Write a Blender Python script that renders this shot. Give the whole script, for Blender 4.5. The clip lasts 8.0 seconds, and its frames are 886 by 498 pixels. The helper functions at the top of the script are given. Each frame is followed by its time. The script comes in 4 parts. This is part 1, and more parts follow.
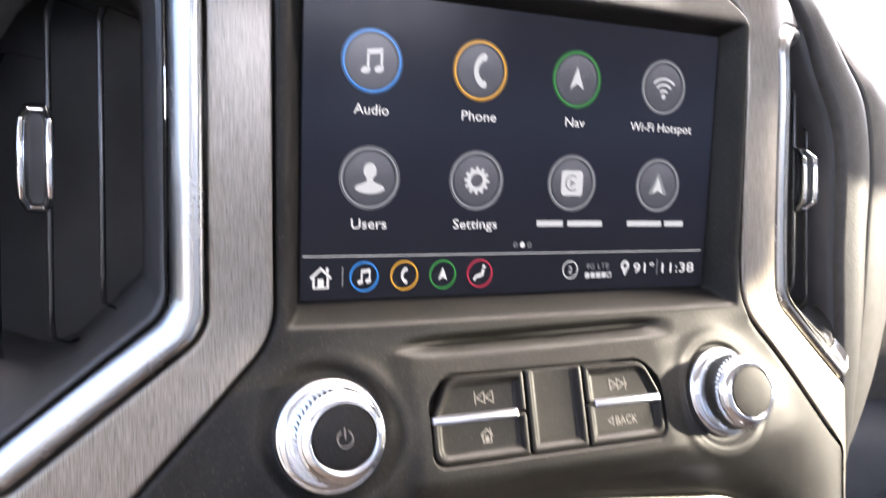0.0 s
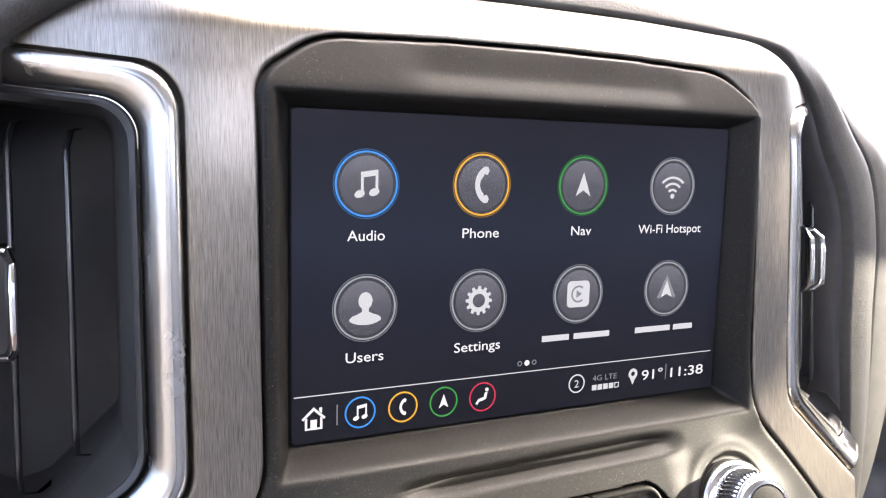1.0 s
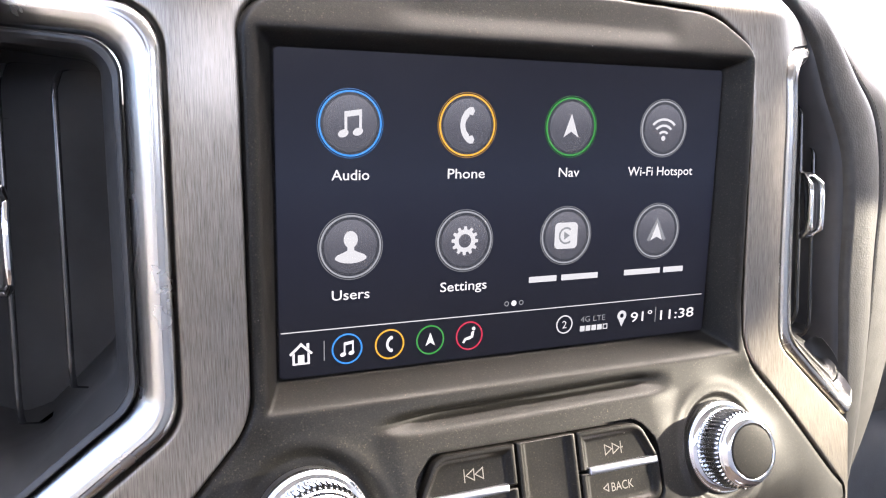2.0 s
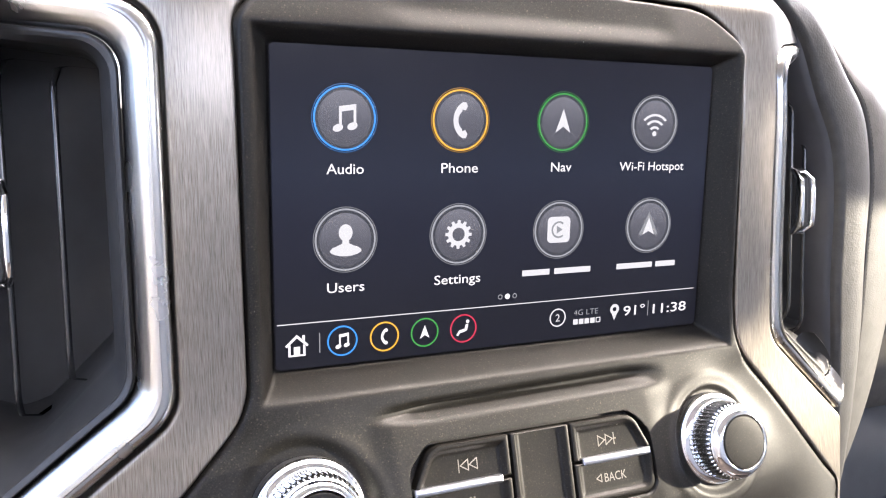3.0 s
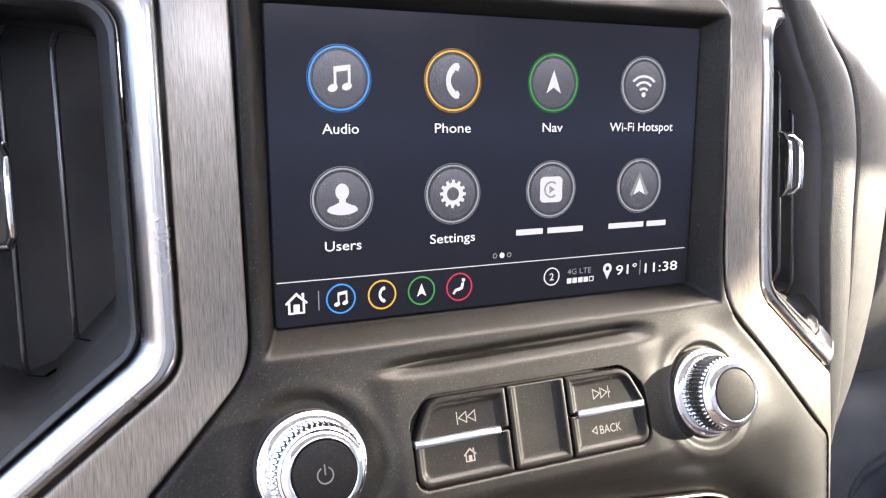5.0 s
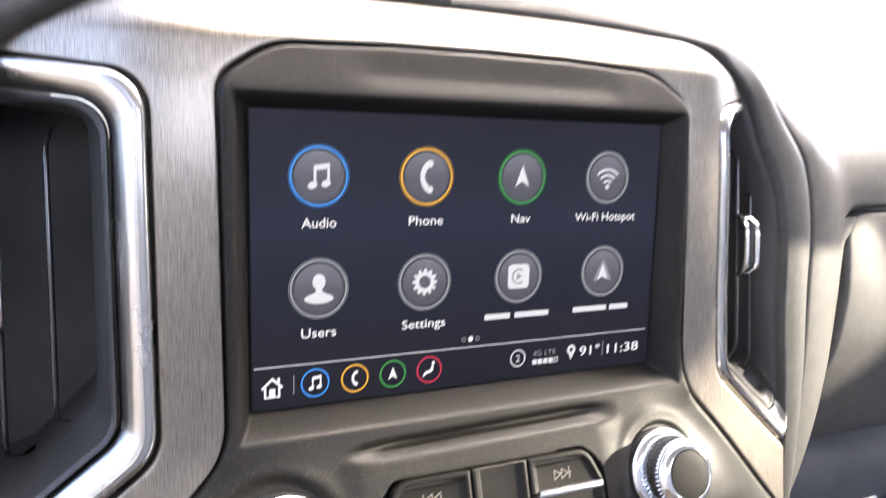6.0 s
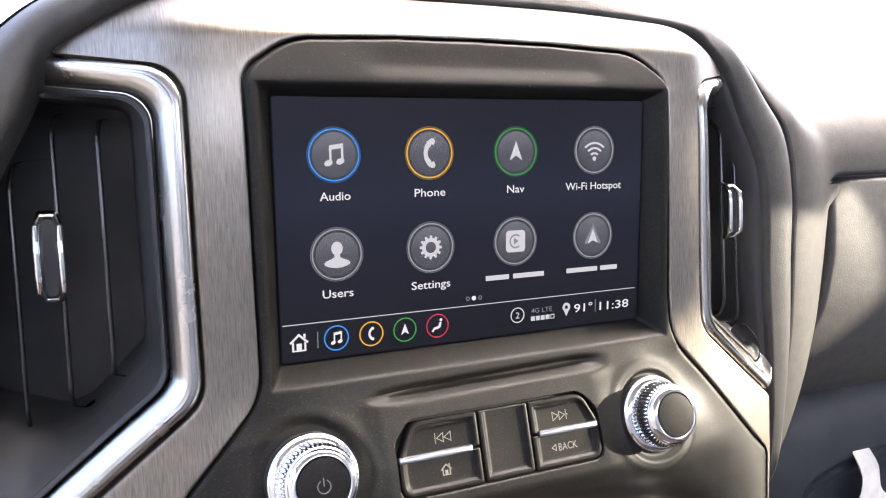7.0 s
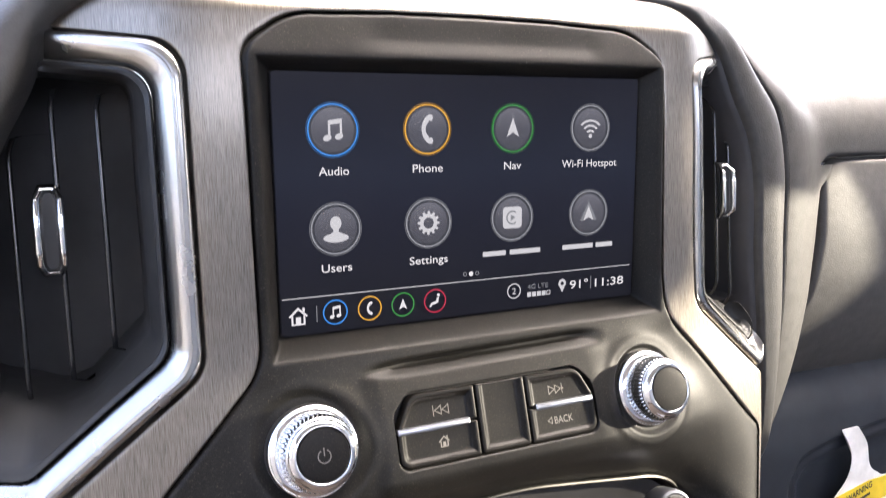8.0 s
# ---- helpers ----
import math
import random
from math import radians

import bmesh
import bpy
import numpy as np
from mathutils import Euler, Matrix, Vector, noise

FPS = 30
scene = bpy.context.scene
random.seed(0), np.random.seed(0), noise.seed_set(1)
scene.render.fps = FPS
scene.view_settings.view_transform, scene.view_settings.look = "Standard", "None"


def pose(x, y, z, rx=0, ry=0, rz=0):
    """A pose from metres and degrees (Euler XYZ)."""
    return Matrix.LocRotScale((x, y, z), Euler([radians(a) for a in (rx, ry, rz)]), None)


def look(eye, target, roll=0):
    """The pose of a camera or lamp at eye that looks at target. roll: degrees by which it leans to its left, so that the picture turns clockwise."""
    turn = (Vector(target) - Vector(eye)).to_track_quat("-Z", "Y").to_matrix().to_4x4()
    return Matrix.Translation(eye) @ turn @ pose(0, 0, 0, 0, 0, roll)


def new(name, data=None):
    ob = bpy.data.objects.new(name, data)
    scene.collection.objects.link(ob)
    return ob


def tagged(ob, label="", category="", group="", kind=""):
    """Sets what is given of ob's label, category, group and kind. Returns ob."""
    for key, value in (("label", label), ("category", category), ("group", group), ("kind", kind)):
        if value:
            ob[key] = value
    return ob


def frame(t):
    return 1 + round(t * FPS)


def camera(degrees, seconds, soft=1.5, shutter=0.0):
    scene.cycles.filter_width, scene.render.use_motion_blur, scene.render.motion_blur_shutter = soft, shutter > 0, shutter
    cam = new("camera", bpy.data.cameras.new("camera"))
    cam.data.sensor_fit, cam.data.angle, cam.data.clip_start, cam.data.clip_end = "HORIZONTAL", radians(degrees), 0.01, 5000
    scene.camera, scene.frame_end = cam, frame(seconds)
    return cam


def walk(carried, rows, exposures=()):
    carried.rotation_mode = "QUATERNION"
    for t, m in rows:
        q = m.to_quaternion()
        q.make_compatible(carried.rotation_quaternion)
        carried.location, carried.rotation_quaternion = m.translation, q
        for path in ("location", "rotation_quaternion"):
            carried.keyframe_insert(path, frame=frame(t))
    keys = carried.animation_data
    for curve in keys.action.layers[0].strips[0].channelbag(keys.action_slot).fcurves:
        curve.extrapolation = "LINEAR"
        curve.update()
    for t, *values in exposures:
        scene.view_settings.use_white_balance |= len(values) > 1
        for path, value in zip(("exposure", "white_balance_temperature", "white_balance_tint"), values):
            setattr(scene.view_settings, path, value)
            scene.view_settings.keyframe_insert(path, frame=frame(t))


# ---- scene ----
# Millimetres in the shapes below: x to the passenger side, y towards the windscreen, z up, from the middle of the display.
# The display's middle stands Z0 metres over the road.
Z0 = 1.35
cam = camera(61.36, 8.0, 1.15, 0.5)
PATH = [
    (0.0, -143.27, -248.52, -6.15, -23.52, -6.07, -1.85),
    (0.2, -146.91, -239.59, 5.95, -24.18, -5.99, -2.57),
    (0.5, -144.77, -232.75, 19.15, -27.90, -6.70, -3.36),
    (0.7, -146.50, -224.30, 34.77, -28.03, -7.06, -2.81),
    (1.0, -141.77, -223.52, 38.69, -25.21, -6.97, -1.41),
    (1.2, -136.28, -221.20, 31.61, -24.93, -7.34, -0.84),
    (1.5, -131.92, -226.20, 33.55, -23.52, -10.11, -1.15),
    (3.0, -131.71, -236.97, 28.43, -23.57, -9.48, -0.92),
    (3.5, -132.78, -243.42, 30.72, -24.18, -9.52, -0.68),
    (4.0, -131.79, -244.41, 27.68, -24.16, -9.41, -0.09),
    (5.5, -138.14, -241.36, 14.67, -24.04, -10.41, -0.04),
    (5.7, -139.32, -236.03, 27.47, -25.25, -10.37, -0.99),
    (6.0, -136.97, -253.59, 41.68, -25.66, -7.92, -1.45),
    (6.2, -135.40, -264.31, 36.10, -23.72, -5.70, 1.03),
    (6.5, -137.45, -279.08, 37.27, -24.92, -7.18, 1.08),
    (6.7, -140.34, -285.39, 33.49, -24.87, -7.25, 0.81),
    (7.0, -146.44, -288.78, 35.56, -24.18, -8.35, 0.58),
    (7.5, -150.97, -293.04, 36.94, -24.56, -7.82, 0.76),
    (8.0, -150.16, -291.17, 30.25, -24.78, -9.19, 0.47),
]


def stand(x, y, z, yaw, pitch, roll):
    return pose(x / 1000, y / 1000, z / 1000 + Z0, 0, 0, yaw) @ pose(0, 0, 0, 90 + pitch) @ pose(0, 0, 0, 0, 0, -roll)


STOPS = 4.36
EXPOSURES = [(t, STOPS + more) for t, more in ((0.0, 0.35), (0.5, 0.35), (1.0, 0.30), (1.5, 0.38), (3.0, 0.57), (3.5, 0.57), (5.5, 0.57), (6.0, 0.49), (6.5, 0.26), (7.0, 0.12), (8.0, 0.05))]
walk(cam, [(t, stand(*rest)) for t, *rest in PATH], EXPOSURES)

# ---- light ----
SUN = Vector((1.65, -0.70, 0.35)).normalized()
world = bpy.data.worlds.new("world")
scene.world = world
world.use_nodes = True
wn = world.node_tree
sky = wn.nodes.new("ShaderNodeTexSky")
sky.sky_type, sky.sun_disc = "NISHITA", False
# the sky of a late morning; the beam that reaches the dash comes in lower
sky.sun_elevation, sky.sun_rotation = radians(58), math.atan2(SUN.x, SUN.y)
sky.air_density, sky.dust_density, sky.ozone_density = 0.45, 6.0, 0.0
wn.links.new(sky.outputs[0], wn.nodes["Background"].inputs[0])
wn.nodes["Background"].inputs[1].default_value = 0.15
lamp = bpy.data.lights.new("sun", "SUN")
lamp.energy, lamp.angle, lamp.color = 0.74, radians(1.0), (1.0, 0.89, 0.72)
sun = new("sun", lamp)
sun.matrix_world = look(SUN * 5, (0, 0, 0))


# ---- materials ----
def mat(name, base=(0.5, 0.5, 0.5), rough=0.5, metal=0.0, **more):
    m = bpy.data.materials.new(name)
    m.use_nodes = True
    b = m.node_tree.nodes["Principled BSDF"]
    b.inputs["Base Color"].default_value = (*base, 1)
    b.inputs["Roughness"].default_value = rough
    b.inputs["Metallic"].default_value = metal
    for key, value in more.items():
        b.inputs[key.replace("_", " ")].default_value = value
    return m


def node(m, kind, **values):
    n = m.node_tree.nodes.new(kind)
    for key, value in values.items():
        n.inputs[key.replace("_", " ")].default_value = value
    return n


def join(m, a, b):
    m.node_tree.links.new(a, b)


def shader(m):
    return m.node_tree.nodes["Principled BSDF"]


def stretched(m, scale):
    """Object coordinates, scaled along the axes."""
    tc = m.node_tree.nodes.new("ShaderNodeTexCoord")
    mp = m.node_tree.nodes.new("ShaderNodeMapping")
    mp.inputs["Scale"].default_value = scale
    join(m, tc.outputs["Object"], mp.inputs["Vector"])
    return mp.outputs[0]


def ramp(m, source, stops):
    r = m.node_tree.nodes.new("ShaderNodeValToRGB")
    els = r.color_ramp.elements
    while len(els) < len(stops):
        els.new(0.5)
    for e, (at, c) in zip(els, stops):
        e.position, e.color = at, (*c, 1) if len(c) == 3 else c
    join(m, source, r.inputs[0])
    return r.outputs[0]


def span(m, source, a, b, c, d):
    """Maps a..b onto c..d."""
    n = m.node_tree.nodes.new("ShaderNodeMapRange")
    for i, v in enumerate((a, b, c, d)):
        n.inputs[1 + i].default_value = v
    join(m, source, n.inputs[0])
    return n.outputs[0]


def bump(m, height, strength, distance, onto=None):
    n = node(m, "ShaderNodeBump", Strength=strength, Distance=distance)
    join(m, height, n.inputs["Height"])
    if onto:
        join(m, onto, n.inputs["Normal"])
    join(m, n.outputs[0], shader(m).inputs["Normal"])
    return n.outputs[0]


def noise_tex(m, vec, scale, detail=3.0, rough=0.55):
    n = node(m, "ShaderNodeTexNoise", Scale=scale, Detail=detail, Roughness=rough)
    join(m, vec, n.inputs["Vector"])
    return n.outputs["Fac"]


def grained(name, base, rough, grain=2600, strength=0.25, depth=0.0001, spread=0.25, fleck=0.0, **more):
    """Moulded plastic: fine grain, cloudy gloss and a few pale specks of dust."""
    m = mat(name, base, rough, **more)
    v = stretched(m, (1, 1, 1))
    fine, cloud = noise_tex(m, v, grain, 2), noise_tex(m, v, 22, 4)
    join(m, span(m, cloud, 0.3, 0.7, rough * (1 - spread), rough * (1 + spread)), shader(m).inputs["Roughness"])
    bump(m, fine, strength, depth)
    lo, hi = [c * 0.85 for c in base], [c * 1.15 for c in base]
    stops = [(0.3, lo), (0.7, hi)]
    col = ramp(m, noise_tex(m, v, 60, 5), stops)
    if fleck:
        vo = node(m, "ShaderNodeTexVoronoi", Scale=170.0)
        join(m, v, vo.inputs["Vector"])
        speck = ramp(m, vo.outputs["Distance"], [(0.0, (1, 1, 1)), (0.035, (1, 1, 1)), (0.06, (0, 0, 0))])
        few = ramp(m, noise_tex(m, v, 75, 1), [(0.60, (0, 0, 0)), (0.66, (1, 1, 1))])
        mul = node(m, "ShaderNodeMath")
        mul.operation = "MULTIPLY"
        join(m, speck, mul.inputs[0]), join(m, few, mul.inputs[1])
        mx = m.node_tree.nodes.new("ShaderNodeMixRGB")
        mx.inputs[2].default_value = (fleck, fleck, fleck * 0.95, 1)
        join(m, mul.outputs[0], mx.inputs[0]), join(m, col, mx.inputs[1])
        col = mx.outputs[0]
    join(m, col, shader(m).inputs["Base Color"])
    return m


def flaked(name, base, rough, gloss):
    """Satin paint with a fine metallic flake, its glints painted into the colour, and a few specks of dust."""
    m = grained(name, base, rough, 3200, 0.35, 0.00012, 0.15, 0.14, Specular_IOR_Level=gloss)
    b = shader(m)
    col = b.inputs["Base Color"].links[0].from_socket
    v = stretched(m, (1, 1, 1))
    fine = ramp(m, noise_tex(m, v, 1900, 3, 0.7), [(0.32, (0.52, 0.52, 0.53)), (0.53, (1.0, 1.0, 1.0)), (0.70, (2.1, 2.0, 1.8))])
    cells = node(m, "ShaderNodeTexVoronoi", Scale=2300.0)
    join(m, v, cells.inputs["Vector"])
    pick = m.node_tree.nodes.new("ShaderNodeSeparateColor")
    join(m, cells.outputs["Color"], pick.inputs[0])
    # flake glints put into the base colour as sparse brighter cells
    spark = ramp(m, pick.outputs[0], [(0.0, (0.9, 0.9, 0.9)), (0.90, (1.0, 0.99, 0.96)), (0.96, (1.9, 1.8, 1.6)), (1.0, (3.2, 2.9, 2.5))])
    for layer in (fine, spark):
        mx = m.node_tree.nodes.new("ShaderNodeMixRGB")
        mx.blend_type = "MULTIPLY"
        mx.inputs[0].default_value = 1.0
        join(m, col, mx.inputs[1]), join(m, layer, mx.inputs[2])
        col = mx.outputs[0]
    join(m, col, b.inputs["Base Color"])
    return m


def leather(name, base, rough, scale=430):
    m = mat(name, base, rough, Specular_IOR_Level=0.4)
    v = stretched(m, (1, 1, 1))
    warp = noise_tex(m, v, 160, 2)
    vo = node(m, "ShaderNodeTexVoronoi", Scale=scale, Randomness=1.0)
    vo.feature = "SMOOTH_F1"
    vo.inputs["Smoothness"].default_value = 0.4
    mixv = node(m, "ShaderNodeVectorMath")
    mixv.operation = "ADD"
    sc = node(m, "ShaderNodeVectorMath")
    sc.operation = "SCALE"
    sc.inputs["Scale"].default_value = 0.0004
    nz = node(m, "ShaderNodeTexNoise", Scale=900.0)
    join(m, v, nz.inputs["Vector"])
    join(m, nz.outputs["Color"], sc.inputs[0]), join(m, v, mixv.inputs[0]), join(m, sc.outputs[0], mixv.inputs[1])
    join(m, mixv.outputs[0], vo.inputs["Vector"])
    first = bump(m, vo.outputs["Distance"], 0.26, 0.0003)
    bump(m, noise_tex(m, v, 2400, 2), 0.2, 0.0002, first)
    join(m, ramp(m, warp, [(0.3, [c * 0.85 for c in base]), (0.7, [c * 1.15 for c in base])]), shader(m).inputs["Base Color"])
    join(m, span(m, noise_tex(m, v, 18, 3), 0.3, 0.7, rough * 0.85, rough * 1.15), shader(m).inputs["Roughness"])
    return m


def brushed():
    m = mat("brushed_metal", (0.5, 0.48, 0.46), 0.3, 1.0, Anisotropic=0.6)
    tang = m.node_tree.nodes.new("ShaderNodeTangent")
    tang.direction_type, tang.axis = "RADIAL", "Z"
    join(m, tang.outputs[0], shader(m).inputs["Tangent"])
    fine = noise_tex(m, stretched(m, (7600, 0, 190)), 1.0, 2, 0.6)
    broad = noise_tex(m, stretched(m, (2900, 0, 90)), 1.0, 2, 0.65)
    mx = node(m, "ShaderNodeMath")
    mx.operation = "ADD"
    join(m, fine, mx.inputs[0]), join(m, broad, mx.inputs[1])
    join(m, ramp(m, span(m, mx.outputs[0], 0.7, 1.3, 0, 1), [(0.1, (0.142, 0.127, 0.108)), (0.45, (0.228, 0.204, 0.174)), (0.9, (0.312, 0.286, 0.250))]), shader(m).inputs["Base Color"])
    join(m, span(m, broad, 0.3, 0.7, 0.36, 0.46), shader(m).inputs["Roughness"])
    bump(m, mx.outputs[0], 0.22, 0.00006)
    return m


def chrome():
    m = mat("chrome", (0.76, 0.77, 0.78), 0.07, 1.0)
    v = stretched(m, (1, 1, 1))
    join(m, span(m, noise_tex(m, v, 90, 4), 0.35, 0.75, 0.04, 0.14), shader(m).inputs["Roughness"])
    bump(m, noise_tex(m, v, 120, 2), 0.05, 0.0004)
    return m


def satin_chrome():
    m = mat("satin_chrome", (0.40, 0.395, 0.385), 0.2, 1.0)
    v = stretched(m, (1, 1, 1))
    join(m, span(m, noise_tex(m, v, 60, 4), 0.35, 0.75, 0.24, 0.29), shader(m).inputs["Roughness"])
    return m


def glowing(name, colour, strength):
    m = mat(name, (0.01, 0.01, 0.01), 0.25)
    shader(m).inputs["Emission Color"].default_value = (*colour, 1)
    shader(m).inputs["Emission Strength"].default_value = strength * 2 ** -STOPS
    return m


FASCIA = flaked("satin_fascia_paint", (0.0090, 0.0086, 0.0078), 0.47, 0.18)
DARK = grained("dark_moulded_plastic", (0.022, 0.022, 0.022), 0.45)
VENT = grained("vent_black_plastic", (0.038, 0.038, 0.041), 0.55)
SLAT = grained("slat_plastic", (0.014, 0.014, 0.0145), 0.24, spread=0.1, Specular_IOR_Level=0.75)
DEEP = grained("duct_black_plastic", (0.026, 0.026, 0.027), 0.7)
FUNNEL = grained("vent_funnel_plastic", (0.025, 0.025, 0.025), 0.52, Specular_IOR_Level=0.3)
BUTTON = flaked("button_plastic", (0.0066, 0.0060, 0.0052), 0.42, 0.17)
LEATHER = leather("pad_leather", (0.043, 0.042, 0.0400), 0.46, 1050)
SKIN = leather("dash_skin", (0.051, 0.0490, 0.0452), 0.56, 1050)
SOFT = grained("lower_dash_plastic", (0.018, 0.022, 0.029), 0.55, 1500, 0.4, 0.0003, Specular_IOR_Level=0.25)
BRUSHED, CHROME, SATIN_CHROME = brushed(), chrome(), satin_chrome()
SATIN = mat("satin_silver", (0.42, 0.435, 0.48), 0.30, 1.0)
EDGE = mat("dull_silver", (0.13, 0.125, 0.115), 0.45, 1.0)
THREAD = mat("thread", (0.050, 0.043, 0.036), 0.8)
PRINT = mat("grey_print", (0.15, 0.14, 0.125), 0.6)
PAPER = grained("tag_card", (0.80, 0.80, 0.78), 0.5, 900, 0.05)
YELLOW = grained("tag_yellow", (0.80, 0.58, 0.03), 0.5, 900, 0.05)
INK = mat("black_ink", (0.02, 0.02, 0.02), 0.6)
LINING = grained("cabin_lining", (0.56, 0.545, 0.52), 0.8, 400, 0.3, 0.0006)
CEILING = grained("roof_lining", (0.50, 0.49, 0.475), 0.9, 400, 0.3, 0.0006)
CARPET = grained("cabin_carpet", (0.15, 0.115, 0.09), 0.9, 300, 0.6, 0.002)
TARMAC = grained("tarmac", (0.10, 0.10, 0.10), 0.9, 60, 0.5, 0.004)


# ---- mesh helpers ----
def origin_of(ob):
    while ob.parent:
        ob = ob.parent
    return ob.location


def mesh_object(name, verts, faces, material, parent=None, label="", smooth=True, sharp=0.6):
    """One mesh object from millimetres, under a thing or on its own."""
    at = origin_of(parent) if parent else Vector()
    me = bpy.data.meshes.new(name)
    v = np.asarray(verts, float) / 1000 + np.array((0, 0, Z0)) - np.array(at)
    me.from_pydata(v.tolist(), [], faces)
    me.materials.append(material)
    me.validate()
    bm = bmesh.new()
    bm.from_mesh(me)
    bmesh.ops.recalc_face_normals(bm, faces=bm.faces)
    bm.to_mesh(me)
    bm.free()
    if smooth:
        me.polygons.foreach_set("use_smooth", [True] * len(me.polygons))
        me.set_sharp_from_angle(angle=sharp)
    ob = new(name, me)
    if parent:
        ob.parent = parent
    if label:
        tagged(ob, label)
    return ob


def part(name, bm, material, parent=None, label="", smooth=True, sharp=0.6):
    bm.verts.index_update()
    verts = [tuple(v.co) for v in bm.verts]
    faces = [[v.index for v in f.verts] for f in bm.faces]
    bm.free()
    return mesh_object(name, verts, faces, material, parent, label, smooth, sharp)


def thing(name, at, label, category, group="", kind=""):
    e = new(name)
    e.empty_display_size = 0.02
    e.location = Vector(at) / 1000 + Vector((0, 0, Z0))
    return tagged(e, label, category, group, kind)


def rounded(corners, seg=6, edge=4, closed=True):
    """A polygon or a path (a, b, radius) with rounded corners; the same corner count always gives the same point count."""
    n, out = len(corners), []
    pts = [Vector(c[:2]) for c in corners]
    for i, c in enumerate(corners):
        p, r = pts[i], c[2]
        if not closed and i in (0, n - 1):
            arc = [p]
        else:
            u, w = (pts[i - 1] - p).normalized(), (pts[(i + 1) % n] - p).normalized()
            half = math.acos(max(-1, min(1, u.dot(w)))) / 2
            if r < 1e-6 or half > 1.5607:
                arc = [p.copy() for _ in range(seg + 1)]
            else:
                cut = r / math.tan(half)
                a, b = p + u * cut, p + w * cut
                mid = p + (u + w).normalized() * (r / math.sin(half))
                a0 = math.atan2(*(a - mid).yx)
                d = math.atan2(*(b - mid).yx) - a0
                d = (d + math.pi) % (2 * math.pi) - math.pi
                arc = [mid + Vector((math.cos(a0 + d * k / seg), math.sin(a0 + d * k / seg))) * r for k in range(seg + 1)]
        if out:
            last = out[-1]
            out += [last.lerp(arc[0], k / edge) for k in range(1, edge)]
        out += arc
    if closed:
        last = out[-1]
        out += [last.lerp(out[0], k / edge) for k in range(1, edge)]
    return out


def offset(points, dist, closed=True):
    """Points moved sideways (to the left of the way along them)."""
    n, out = len(points), []
    for i, p in enumerate(points):
        k, tang = 1, Vector((0, 0))
        while tang.length < 1e-6 and k < n:
            a = points[(i - k) % n] if closed else points[max(0, i - k)]
            b = points[(i + k) % n] if closed else points[min(n - 1, i + k)]
            tang, k = b - a, k + 1
        tang.normalize()
        out.append(p + Vector((-tang.y, tang.x)) * dist)
    return out


def inset(corners, d):
    """The corners of a polygon (counter-clockwise) with every edge moved inwards."""
    n, out = len(corners), []
    P = [Vector(c[:2]) for c in corners]
    for i in range(n):
        u, w = (P[i] - P[i - 1]).normalized(), (P[(i + 1) % n] - P[i]).normalized()
        a, b = P[i] + Vector((-u.y, u.x)) * d, P[i] + Vector((-w.y, w.x)) * d
        k = u.x * w.y - u.y * w.x
        q = a if abs(k) < 1e-6 else a + u * (((b - a).x * w.y - (b - a).y * w.x) / k)
        out.append((q.x, q.y, max(0.5, corners[i][2] - d * 0.6)))
    return out


def loft(bm, rings, closed=True, cap_first=False, cap_last=False):
    rows = [[bm.verts.new(p) for p in ring] for ring in rings]
    n = len(rows[0])
    for a, b in zip(rows, rows[1:]):
        for i in range(n if closed else n - 1):
            j = (i + 1) % n
            bm.faces.new((a[i], a[j], b[j], b[i]))
    if cap_first:
        bm.faces.new(rows[0])
    if cap_last:
        bm.faces.new(rows[-1])
    return bm


def lift(points, y):
    """Points in x and z onto a depth y, a number or a function of x and z."""
    return [(p.x, y(p.x, p.y) if callable(y) else y, p.y) for p in points]




def step(x, a, b):
    t = np.clip((np.asarray(x, float) - a) / (b - a), 0, 1)
    return t * t * (3 - 2 * t)


def smooth_path(points, n):
    """A Catmull-Rom curve through points, n samples."""
    P = [Vector(p) for p in points]
    P = [P[0] * 2 - P[1]] + P + [P[-1] * 2 - P[-2]]
    out = []
    for k in range(n):
        s = k / (n - 1) * (len(points) - 1)
        i = min(int(s), len(points) - 2)
        t = s - i
        a, b, c, d = P[i:i + 4]
        out.append(0.5 * (2 * b + (c - a) * t + (2 * a - 5 * b + 4 * c - d) * t * t + (3 * b - a - 3 * c + d) * t ** 3))
    return out


# ---- the stack: outlines shared by fascia, trim and vents ----
FX = 98.5  # half width of the fascia beside the display


def trim_depth(x, z):
    """The face of the brushed surround: nearly flat beside the display, swept back to the sides and rolled back at the top."""
    ax = np.abs(x)
    y = -8.5 + 0.05 * np.asarray(z, float)
    slope = np.maximum(0.27, 0.42 + 0.0035 * np.asarray(z, float))
    d = ax - 118
    y = y + slope * np.where(d < -12, 0, np.where(d < 12, (d + 12) ** 2 / 48, d)) - 0.24 * 14 * np.log1p(np.exp(-(np.asarray(z, float) + 62) / 14.0))
    low = np.asarray(z, float)
    y = y + np.where(np.asarray(x) > 0, 0.0, 0.25) * np.maximum(ax - 173, 0) * step(-low, 10, 60)
    return y + 0.0015 * np.maximum(np.asarray(z, float) - 25, 0) ** 2 + 0.05 * np.maximum(np.asarray(z, float) - 74, 0) ** 2


INNER = [(0, 77.0, 0), (36, 76.6, 0), (80, 74.6, 30), (FX, 61.5, 13), (FX, -60, 24), (150, -116.5, 0), (160.5, -126.5, 6), (144, -172, 0)]
VENT_EDGE = [(163.5, 68.0, 0), (118.8, 62.3, 15), (118.8, -58.5, 16), (175.5, -104.5, 7), (199, -106.0, 0)]


